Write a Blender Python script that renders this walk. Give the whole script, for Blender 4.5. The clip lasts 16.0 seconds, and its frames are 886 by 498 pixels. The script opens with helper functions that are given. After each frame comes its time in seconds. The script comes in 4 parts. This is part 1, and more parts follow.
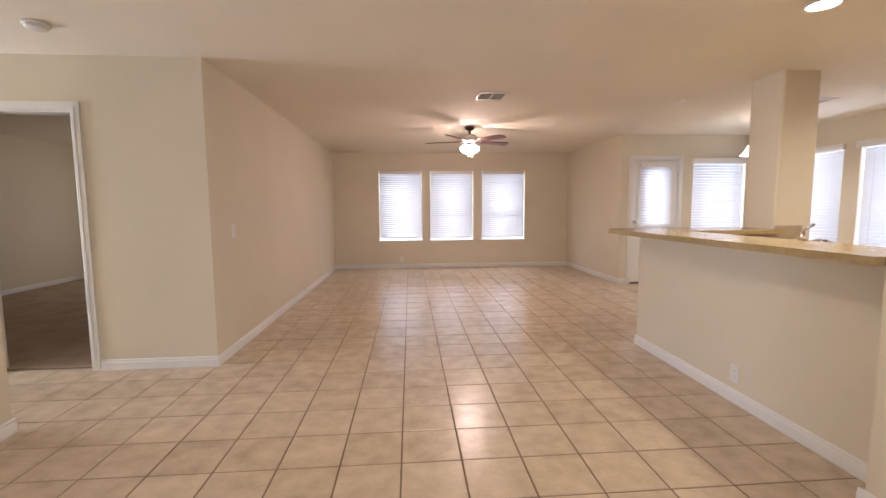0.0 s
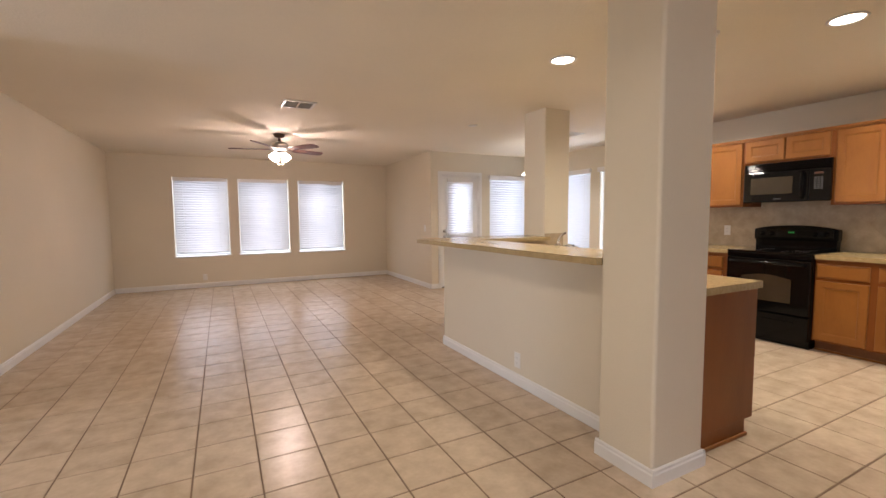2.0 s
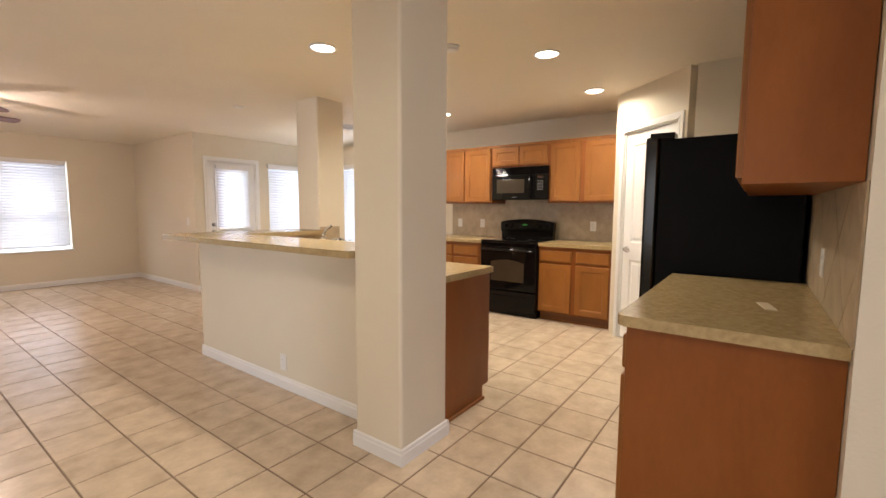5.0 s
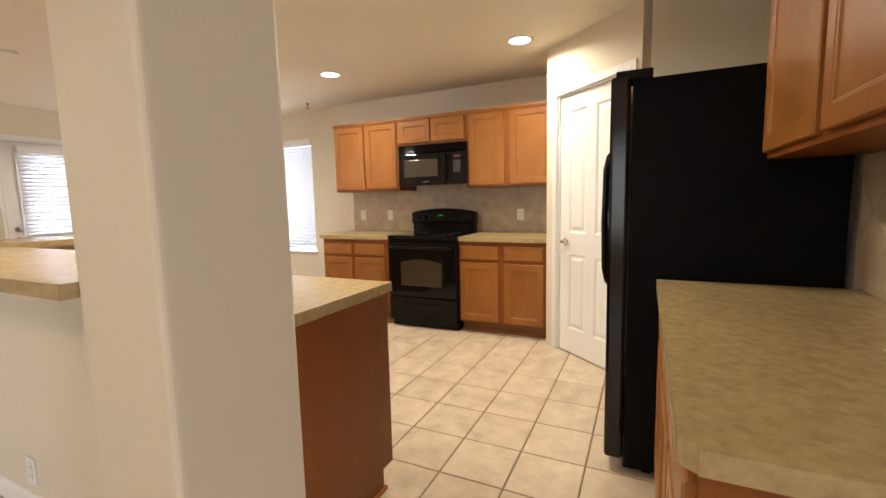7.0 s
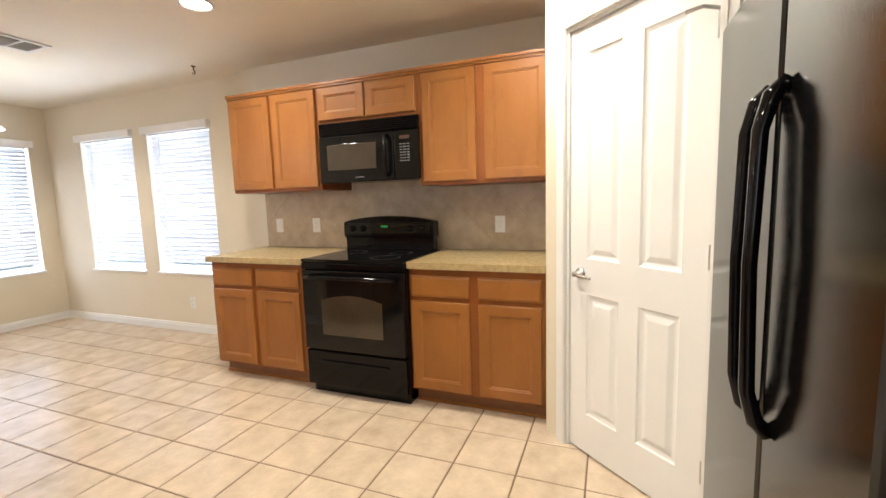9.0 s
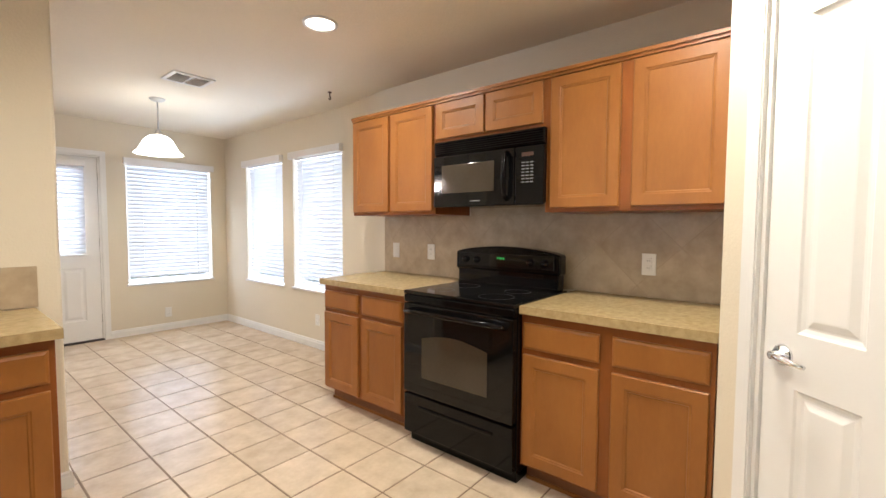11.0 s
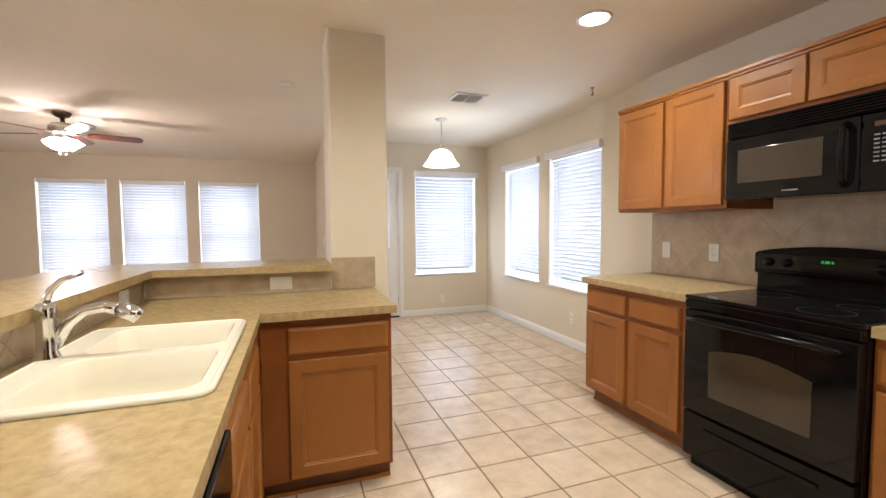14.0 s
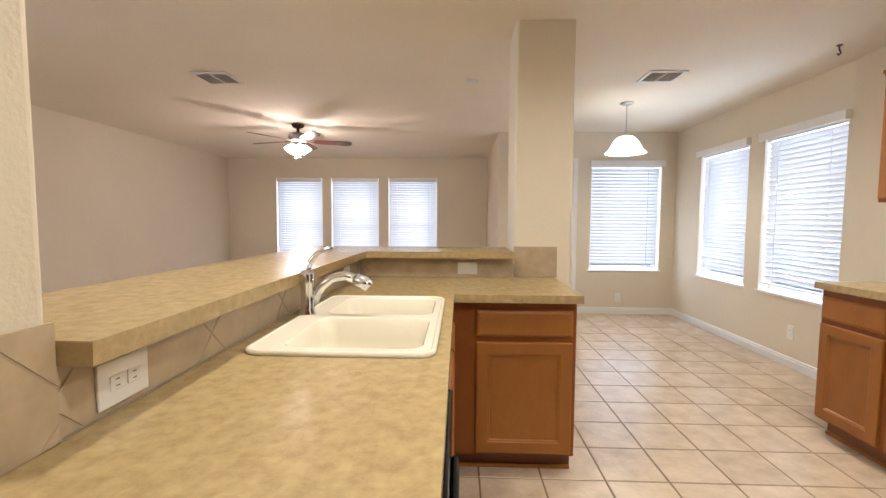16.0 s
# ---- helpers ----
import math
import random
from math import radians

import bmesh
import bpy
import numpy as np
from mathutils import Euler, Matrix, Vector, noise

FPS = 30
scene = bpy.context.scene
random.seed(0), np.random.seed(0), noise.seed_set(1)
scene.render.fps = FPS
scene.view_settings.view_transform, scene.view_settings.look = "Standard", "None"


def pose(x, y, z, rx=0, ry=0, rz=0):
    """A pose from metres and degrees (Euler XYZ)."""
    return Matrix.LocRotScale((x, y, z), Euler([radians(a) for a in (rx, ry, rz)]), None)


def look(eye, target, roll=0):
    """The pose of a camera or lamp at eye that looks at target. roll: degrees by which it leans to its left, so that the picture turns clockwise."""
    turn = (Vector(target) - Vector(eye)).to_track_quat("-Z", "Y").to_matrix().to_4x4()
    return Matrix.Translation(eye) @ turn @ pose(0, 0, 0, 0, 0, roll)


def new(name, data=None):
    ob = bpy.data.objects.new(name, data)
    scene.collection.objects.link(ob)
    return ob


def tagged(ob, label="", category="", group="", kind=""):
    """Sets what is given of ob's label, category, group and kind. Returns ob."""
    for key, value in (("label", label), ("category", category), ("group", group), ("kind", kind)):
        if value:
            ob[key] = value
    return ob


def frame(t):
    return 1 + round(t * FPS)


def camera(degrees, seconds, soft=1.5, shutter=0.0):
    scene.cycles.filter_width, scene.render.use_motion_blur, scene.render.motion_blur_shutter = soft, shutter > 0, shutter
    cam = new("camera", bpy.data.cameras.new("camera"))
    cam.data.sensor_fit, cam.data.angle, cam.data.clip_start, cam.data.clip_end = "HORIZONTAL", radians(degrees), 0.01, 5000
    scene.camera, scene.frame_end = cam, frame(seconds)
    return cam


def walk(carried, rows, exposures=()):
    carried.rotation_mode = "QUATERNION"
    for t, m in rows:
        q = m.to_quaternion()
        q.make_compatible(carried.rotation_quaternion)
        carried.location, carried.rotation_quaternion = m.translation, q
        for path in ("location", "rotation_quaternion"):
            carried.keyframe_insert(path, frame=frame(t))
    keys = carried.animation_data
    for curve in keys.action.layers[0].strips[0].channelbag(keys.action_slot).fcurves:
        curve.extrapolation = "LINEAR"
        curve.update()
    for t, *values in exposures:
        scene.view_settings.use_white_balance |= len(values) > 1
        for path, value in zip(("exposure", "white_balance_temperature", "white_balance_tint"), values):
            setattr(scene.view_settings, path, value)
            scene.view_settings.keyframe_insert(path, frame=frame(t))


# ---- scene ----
cam = camera(92.0, 16.0)
PATH = [
    (0, (-0.077, -0.014, 1.277), (0.074, 1.971, 1.086), -0.4),
    (0.5, (-0.062, -0.006, 1.274), (0.113, 1.978, 1.089), -0.6),
    (1, (-0.039, 0.006, 1.287), (0.311, 1.968, 1.116), -0.6),
    (1.5, (-0.006, -0.021, 1.283), (0.614, 1.875, 1.129), -0.8),
    (2, (0.043, -0.062, 1.295), (0.958, 1.71, 1.143), -0.5),
    (2.5, (0.084, -0.102, 1.287), (1.251, 1.515, 1.138), -0.1),
    (3, (0.125, -0.147, 1.286), (1.508, 1.292, 1.162), 0.1),
    (3.5, (0.134, -0.19, 1.292), (1.656, 1.102, 1.173), -0.2),
    (4, (0.145, -0.197, 1.296), (1.723, 1.023, 1.149), -0.3),
    (4.2, (0.153, -0.194, 1.29), (1.74, 1.014, 1.131), -0.1),
    (6.3, (0.759, 0.06, 1.297), (2.463, 1.083, 1.078), -0.9),
    (6.5, (0.866, 0.123, 1.276), (2.62, 1.065, 1.081), -1.2),
    (7, (1.262, 0.284, 1.25), (3.057, 1.137, 1.026), -1.3),
    (7.5, (1.634, 0.42, 1.248), (3.453, 1.216, 1.011), -0.5),
    (8, (1.996, 0.593, 1.268), (3.869, 1.258, 1.045), -1.8),
    (8.2, (2.141, 0.621, 1.269), (4.016, 1.269, 1.019), -2.2),
    (10.3, (3.038, 0.86, 1.296), (4.73, 1.918, 1.186), 0.7),
    (10.5, (3.057, 0.853, 1.294), (4.7, 1.99, 1.195), 0.6),
    (11, (3.082, 0.843, 1.294), (4.625, 2.11, 1.188), 0.3),
    (11.5, (3.068, 0.85, 1.292), (4.538, 2.2, 1.18), -0.17),
    (12, (3.042, 0.86, 1.287), (4.434, 2.292, 1.17), -0.35),
    (12.5, (3.015, 0.876, 1.29), (4.287, 2.416, 1.185), -0.62),
    (13, (2.978, 0.894, 1.288), (4.061, 2.573, 1.19), -0.5),
    (13.5, (2.949, 0.916, 1.292), (3.803, 2.722, 1.197), -0.35),
    (14, (2.938, 0.931, 1.287), (3.6, 2.815, 1.178), -0.4),
    (14.5, (2.901, 0.935, 1.279), (3.391, 2.87, 1.155), -0.3),
    (15, (2.859, 0.943, 1.268), (3.131, 2.92, 1.14), -0.1),
    (15.5, (2.836, 0.939, 1.26), (2.913, 2.933, 1.133), 0.2),
    (16, (2.818, 0.932, 1.257), (2.743, 2.927, 1.123), 0.3),
]
walk(cam, [(t, look(eye, target, roll)) for t, eye, target, roll in PATH],
     exposures=[(0, 0.0, 6050, 19), (2.5, -0.12, 6100, 16), (3.2, -0.1, 6150, 15), (4, 0.08, 6150, 15), (6.5, 0.2, 6200, 13), (7.5, 0.25, 6150, 11), (8.2, 0.42, 5850, 10), (10.5, 0.3, 5720, 11), (13, 0.29, 5600, 10), (14, 0.17, 5650, 11), (16, 0.09, 5700, 12)])

# ---- world and light ----
world = bpy.data.worlds.new("sky")
scene.world = world
world.use_nodes = True
wn = world.node_tree.nodes
sky = wn.new("ShaderNodeTexSky")
sky.sky_type, sky.sun_disc = "NISHITA", False
sky.sun_elevation, sky.sun_rotation = radians(50), radians(200)
wn["Background"].inputs["Strength"].default_value = 0.12
world.node_tree.links.new(sky.outputs[0], wn["Background"].inputs["Color"])
sun = new("sun", bpy.data.lights.new("sun", "SUN"))
sun.data.energy, sun.data.angle, sun.data.color = 3.0, radians(0.5), (1, 0.95, 0.88)
sun.matrix_world = look((3, 20, 20), (3, 12, 0))

WARM = (1.0, 0.89, 0.69)
DAY = (0.80, 0.88, 1.0)
CAN_W, PANE_W, FAN_E, PENDANT_E, HALL_W = 17.0, 18.0, 24.0, 5.0, 40.0


def area_lamp(name, m, w, h, watts, color, shape="RECTANGLE"):
    d = bpy.data.lights.new(name, "AREA")
    d.shape, d.size, d.size_y, d.energy, d.color = shape, w, h, watts, color
    if shape == "DISK":
        d.spread = radians(160)
    ob = new(name, d)
    ob.matrix_world = m
    return ob


# ---- materials ----
def material(name, color, rough=0.5, metal=0.0, vary=0.08, scale=3.0, fine=60.0, bump=0.0, bump_scale=120.0,
             stretch=(1, 1, 1), random=0.0, second=None, emit=0.0, spec=0.5, coat=0.0, per_object=False, detail=5, distort=0.0):
    """Principled surface with variation at two scales, optional relief and a per-piece tone."""
    m = bpy.data.materials.new(name)
    m.use_nodes = True
    n, l = m.node_tree.nodes, m.node_tree.links
    b = n["Principled BSDF"]
    b.inputs["Roughness"].default_value, b.inputs["Metallic"].default_value = rough, metal
    b.inputs["Specular IOR Level"].default_value = spec
    b.inputs["Coat Weight"].default_value = coat
    co = n.new("ShaderNodeNewGeometry").outputs["Position"]
    mp = n.new("ShaderNodeMapping")
    mp.inputs["Scale"].default_value = stretch
    l.new(co, mp.inputs[0])
    big, small = n.new("ShaderNodeTexNoise"), n.new("ShaderNodeTexNoise")
    big.inputs["Scale"].default_value, small.inputs["Scale"].default_value = scale, fine
    big.inputs["Detail"].default_value, small.inputs["Detail"].default_value = detail, 3
    big.inputs["Distortion"].default_value = distort
    l.new(mp.outputs[0], big.inputs[0]), l.new(mp.outputs[0], small.inputs[0])
    mix = n.new("ShaderNodeMix")
    mix.data_type = "RGBA"
    second = second or tuple(c * (1 - 2 * vary) for c in color)
    bright = tuple(min(1, c * (1 + vary)) for c in color)
    mix.inputs["A"].default_value, mix.inputs["B"].default_value = (*second, 1), (*bright, 1)
    add = n.new("ShaderNodeMath")
    add.operation = "MULTIPLY_ADD"
    add.inputs[1].default_value = 0.4
    sc = n.new("ShaderNodeMath")
    sc.operation = "MULTIPLY_ADD"
    sc.inputs[1].default_value, sc.inputs[2].default_value = 1.6, -0.5
    l.new(big.outputs["Fac"], sc.inputs[0])
    l.new(small.outputs["Fac"], add.inputs[0]), l.new(sc.outputs[0], add.inputs[2])
    last = add
    if random:
        r = n.new("ShaderNodeObjectInfo").outputs["Random"] if per_object else n.new("ShaderNodeNewGeometry").outputs["Random Per Island"]
        ra = n.new("ShaderNodeMath")
        ra.operation = "MULTIPLY_ADD"
        ra.inputs[1].default_value = random
        l.new(r, ra.inputs[0]), l.new(add.outputs[0], ra.inputs[2])
        last = n.new("ShaderNodeMath")
        last.inputs[1].default_value = -random / 2
        l.new(ra.outputs[0], last.inputs[0])
    cl = n.new("ShaderNodeClamp")
    l.new(last.outputs[0], cl.inputs[0]), l.new(cl.outputs[0], mix.inputs["Factor"])
    l.new(mix.outputs["Result"], b.inputs["Base Color"])
    if bump:
        bt = n.new("ShaderNodeTexNoise")
        bt.inputs["Scale"].default_value, bt.inputs["Detail"].default_value = bump_scale, 4
        l.new(mp.outputs[0], bt.inputs[0])
        bu = n.new("ShaderNodeBump")
        bu.inputs["Strength"].default_value, bu.inputs["Distance"].default_value = bump, 0.004
        l.new(bt.outputs["Fac"], bu.inputs["Height"]), l.new(bu.outputs[0], b.inputs["Normal"])
    if emit:
        b.inputs["Emission Color"].default_value, b.inputs["Emission Strength"].default_value = (*color, 1), emit
    return m


PAINT = material("wall_paint", (0.70, 0.625, 0.485), 0.6, vary=0.02, scale=1.2, fine=25, bump=0.35, bump_scale=90, spec=0.3)
CEIL = material("ceiling_paint", (0.81, 0.74, 0.61), 0.8, vary=0.03, scale=0.8, fine=30, bump=0.5, bump_scale=70, spec=0.2)
TRIM = material("white_trim", (0.78, 0.76, 0.72), 0.35, vary=0.02, scale=4, fine=50)
DOORW = material("white_door_paint", (0.80, 0.78, 0.74), 0.35, vary=0.02, scale=3, fine=40, bump=0.05)
TILE = material("beige_ceramic", (0.62, 0.50, 0.37), 0.27, vary=0.12, scale=8, fine=42, second=(0.46, 0.36, 0.25), random=0.28, per_object=True, bump=0.06, bump_scale=30)
TILEJ = material("beige_ceramic_far", (0.62, 0.50, 0.37), 0.27, vary=0.12, scale=8, fine=42, second=(0.46, 0.36, 0.25), random=0.28, bump=0.06, bump_scale=30)
GROUT = material("brown_grout", (0.21, 0.14, 0.09), 0.9, vary=0.15, scale=6, fine=90, bump=0.3)
SPLASH = material("stone_splash_tile", (0.47, 0.375, 0.25), 0.35, vary=0.12, scale=11, fine=50, second=(0.345, 0.262, 0.165), random=0.22, per_object=True)
SGROUT = material("splash_grout", (0.43, 0.335, 0.22), 0.85, vary=0.08)
COUNTER = material("laminate_counter", (0.475, 0.36, 0.18), 0.24, vary=0.05, scale=38, fine=190, second=(0.315, 0.222, 0.10), detail=9, distort=0.25)
WOOD = material("maple_wood", (0.315, 0.126, 0.0255), 0.36, vary=0.10, scale=2.6, fine=34, stretch=(2, 2, 0.7), second=(0.24, 0.087, 0.0165), bump=0.02, bump_scale=40, coat=0.04, spec=0.35, detail=7, distort=0.4)
WOODP = material("maple_panel", (0.255, 0.082, 0.0155), 0.38, vary=0.10, scale=3, fine=34, stretch=(2, 2, 0.7), second=(0.19, 0.056, 0.010), coat=0.03, spec=0.3, detail=7, distort=0.4)
WOODD = material("dark_toe_kick", (0.22, 0.085, 0.03), 0.5, vary=0.15, scale=4, stretch=(1, 1, 1))
BLACK = material("black_enamel", (0.003, 0.003, 0.0034), 0.08, vary=0.1, scale=3, spec=0.22)
BLACKT = material("black_textured", (0.004, 0.0037, 0.0035), 0.11, vary=0.15, scale=6, spec=0.5, bump=0.04, bump_scale=420)
BLACKS = material("black_side_panel", (0.004, 0.0037, 0.0035), 0.30, vary=0.2, scale=5, spec=0.07, bump=0.25, bump_scale=380)
BLACKG = material("black_glass", (0.005, 0.005, 0.005), 0.05, vary=0.1, spec=0.32)
OVENW = material("oven_window", (0.06, 0.046, 0.032), 0.06, vary=0.15)
CHROME = material("chrome", (0.75, 0.75, 0.76), 0.12, 1.0, vary=0.02)
BRONZE = material("brushed_bronze", (0.16, 0.11, 0.08), 0.35, 0.9, vary=0.1)
NICKEL = material("brushed_nickel", (0.5, 0.48, 0.45), 0.3, 1.0, vary=0.04)
BLADE = material("dark_cherry_blade", (0.11, 0.028, 0.016), 0.3, vary=0.25, scale=3, stretch=(3, 3, 3))
PLASTIC = material("white_plastic", (0.75, 0.73, 0.68), 0.35, vary=0.02)
SLOT = material("dark_slot", (0.03, 0.03, 0.03), 0.5)
SINKM = material("ivory_enamel", (0.78, 0.73, 0.60), 0.14, vary=0.02)
CARPET = material("beige_carpet", (0.46, 0.36, 0.27), 0.95, vary=0.12, scale=4, fine=240, bump=0.9, bump_scale=260, spec=0.1)
VINYL = material("window_vinyl", (0.8, 0.8, 0.78), 0.4, vary=0.02)
SILL = material("white_sill", (0.8, 0.78, 0.75), 0.3, vary=0.02)
GLOWCAN = material("lit_lens", (1.0, 0.86, 0.66), 0.5, emit=14.0)
GLOWFAN = material("lit_frosted_glass", (1.0, 0.82, 0.68), 0.4, emit=FAN_E)
GLOWPEN = material("lit_alabaster_glass", (1.0, 0.93, 0.80), 0.4, emit=PENDANT_E)
DIGIT = material("green_digits", (0.03, 0.4, 0.06), 0.5, emit=0.3)
AMBER = material("amber_display", (0.06, 0.022, 0.008), 0.4)
RINGM = material("dim_burner_print", (0.03, 0.03, 0.03), 0.3)
BUTTON = material("grey_print", (0.22, 0.22, 0.22), 0.5)
PAPER = material("tan_paper", (0.6, 0.5, 0.33), 0.8, vary=0.1)
VENTD = material("vent_inside", (0.30, 0.20, 0.13), 0.8)
GRASS = material("lawn", (0.10, 0.12, 0.05), 0.9, vary=0.3, scale=2, fine=40)
RUBBER = material("dark_threshold", (0.04, 0.03, 0.025), 0.5)


def blind_material():
    m = bpy.data.materials.new("blind_slat")
    m.use_nodes = True
    n, l = m.node_tree.nodes, m.node_tree.links
    p = n["Principled BSDF"]
    p.inputs["Base Color"].default_value, p.inputs["Roughness"].default_value = (0.86, 0.86, 0.86, 1), 0.4
    t = n.new("ShaderNodeBsdfTranslucent")
    t.inputs["Color"].default_value = (0.9, 0.9, 0.92, 1)
    mix = n.new("ShaderNodeMixShader")
    noise_t = n.new("ShaderNodeTexNoise")
    noise_t.inputs["Scale"].default_value = 6
    ramp = n.new("ShaderNodeMapRange")
    ramp.inputs["To Min"].default_value, ramp.inputs["To Max"].default_value = 0.23, 0.28
    l.new(noise_t.outputs["Fac"], ramp.inputs["Value"]), l.new(ramp.outputs[0], mix.inputs[0])
    l.new(p.outputs[0], mix.inputs[1]), l.new(t.outputs[0], mix.inputs[2])
    l.new(mix.outputs[0], n["Material Output"].inputs[0])
    return m


def glass_material():
    m = bpy.data.materials.new("window_glass")
    m.use_nodes = True
    b = m.node_tree.nodes["Principled BSDF"]
    b.inputs["Transmission Weight"].default_value, b.inputs["Roughness"].default_value, b.inputs["IOR"].default_value = 1.0, 0.0, 1.45
    return m


SLAT, GLASS = blind_material(), glass_material()


# ---- building helpers ----
def box(bm, x0, x1, y0, y1, z0, z1, bev=0.0, seg=2):
    vs = [bm.verts.new((x, y, z)) for z in (z0, z1) for x, y in ((x0, y0), (x1, y0), (x1, y1), (x0, y1))]
    fs = [bm.faces.new([vs[i] for i in f]) for f in ((3, 2, 1, 0), (4, 5, 6, 7), (0, 1, 5, 4), (1, 2, 6, 5), (2, 3, 7, 6), (3, 0, 4, 7))]
    if bev:
        es = list({e for f in fs for e in f.edges})
        bmesh.ops.bevel(bm, geom=es, offset=bev, segments=seg, affect="EDGES", profile=0.5)
    return bm


def boxes(*dims, bev=0.0):
    bm = bmesh.new()
    for d in dims:
        box(bm, *d, bev=bev)
    return bm


def root_of(ob):
    while ob.parent:
        ob = ob.parent
    return ob


def mesh_of(name, bm, mat, smooth=False):
    bmesh.ops.recalc_face_normals(bm, faces=bm.faces)
    me = bpy.data.meshes.new(name)
    bm.to_mesh(me)
    bm.free()
    me.materials.append(mat)
    if smooth:
        for p in me.polygons:
            p.use_smooth = True
    return me


def part(name, bm, mat, parent, label="", smooth=False):
    """One mesh under a thing; the bmesh is in world metres."""
    bmesh.ops.translate(bm, verts=bm.verts, vec=-root_of(parent).location)
    ob = new(name, mesh_of(name, bm, mat, smooth))
    ob.parent = parent
    return tagged(ob, label)


def thing(name, at, label, category, group="", kind=""):
    ob = new(name)
    ob.empty_display_size = 0.1
    ob.location = at
    return tagged(ob, label, category, group, kind)


def solid(name, bm, mat, label="", category="", kind="structure", smooth=False):
    return tagged(new(name, mesh_of(name, bm, mat, smooth)), label, category, "", kind)


def lathe(bm, profile, at, steps=28):
    """Turn (radius, height) pairs round the upright through at."""
    rings = []
    for r, z in profile:
        rings.append([bm.verts.new((at[0] + r * math.cos(a), at[1] + r * math.sin(a), at[2] + z)) for a in (2 * math.pi * i / steps for i in range(steps))])
    for a, b in zip(rings, rings[1:]):
        for i in range(steps):
            j = (i + 1) % steps
            bm.faces.new((a[i], a[j], b[j], b[i]))
    for ring, r in ((rings[0], profile[0][0]), (rings[-1], profile[-1][0])):
        if r > 1e-4:
            bm.faces.new(ring)
    return bm


def tube(bm, pts, radius, steps=12):
    """A round bar along points; radius is one number or one a point."""
    pts = [Vector(p) for p in pts]
    rad = radius if isinstance(radius, (list, tuple)) else [radius] * len(pts)
    rings = []
    for i, p in enumerate(pts):
        d = (pts[min(i + 1, len(pts) - 1)] - pts[max(i - 1, 0)]).normalized()
        u = d.orthogonal().normalized() if not rings else (last - d * last.dot(d)).normalized()
        last = u
        v = d.cross(u)
        rings.append([bm.verts.new(p + rad[i] * (u * math.cos(a) + v * math.sin(a))) for a in (2 * math.pi * k / steps for k in range(steps))])
    for a, b in zip(rings, rings[1:]):
        for i in range(steps):
            j = (i + 1) % steps
            bm.faces.new((a[i], a[j], b[j], b[i]))
    bm.faces.new(rings[0]), bm.faces.new(rings[-1])
    return bm


def prism(outline, z0, z1, holes=()):
    """Upright block with a flat outline and holes."""
    bm = bmesh.new()
    edges = []
    for loop in (outline, *holes):
        vs = [bm.verts.new((x, y, z0)) for x, y in loop]
        edges += [bm.edges.new((vs[i], vs[(i + 1) % len(vs)])) for i in range(len(vs))]
    bmesh.ops.triangle_fill(bm, use_beauty=True, edges=edges)
    up = bmesh.ops.extrude_face_region(bm, geom=list(bm.faces))
    bmesh.ops.translate(bm, verts=[v for v in up["geom"] if isinstance(v, bmesh.types.BMVert)], vec=(0, 0, z1 - z0))
    return bm


def round_rect(x0, x1, y0, y1, r, n=6):
    out = []
    for cx, cy, a0 in ((x1 - r, y1 - r, 0), (x0 + r, y1 - r, 90), (x0 + r, y0 + r, 180), (x1 - r, y0 + r, 270)):
        out += [(cx + r * math.cos(radians(a0 + 90 * i / n)), cy + r * math.sin(radians(a0 + 90 * i / n))) for i in range(n + 1)]
    return out


def turned(bm, m):
    bmesh.ops.transform(bm, matrix=m, verts=bm.verts)
    return bm


# ---- the shell ----
H = 2.44
BACK, LEFT, RIGHT = 9.13, -1.66, 3.35      # living room: window wall, long wall, short wall by the nook
NOOK_Y, NOOK_X, KIT_X = 6.79, 5.70, 5.60    # breakfast nook and range wall
SOUTH = -0.40                               # wall behind the fridge run
Z0, Z1 = 0.595, 2.055


def wall_slab(u0, u1, depth, holes):
    """Upright slab with (u0, u1, z0, z1) openings; those from the floor notch its outline."""
    foot = []
    for a, b, c, d in sorted(holes):
        if c == 0:
            foot += [(a, 0), (a, d), (b, d), (b, 0)]
    panes = [[(a, c), (b, c), (b, d), (a, d)] for a, b, c, d in holes if c > 0]
    return prism([(u0, 0), *foot, (u1, 0), (u1, H), (u0, H)], 0, depth, panes)


def wall_x(name, y, depth, x0, x1, holes=()):
    """A wall along x from y to y + depth."""
    m = Matrix(((1, 0, 0, 0), (0, 0, 1, y), (0, 1, 0, 0), (0, 0, 0, 1)))
    return solid(name, turned(wall_slab(x0, x1, depth, holes), m), PAINT, "beige painted orange-peel plaster wall", "wall")


def wall_y(name, x, depth, y0, y1, holes=()):
    """A wall along y from x to x + depth."""
    m = Matrix(((0, 0, 1, x), (1, 0, 0, 0), (0, 1, 0, 0), (0, 0, 0, 1)))
    return solid(name, turned(wall_slab(y0, y1, depth, holes), m), PAINT, "beige painted orange-peel plaster wall", "wall")


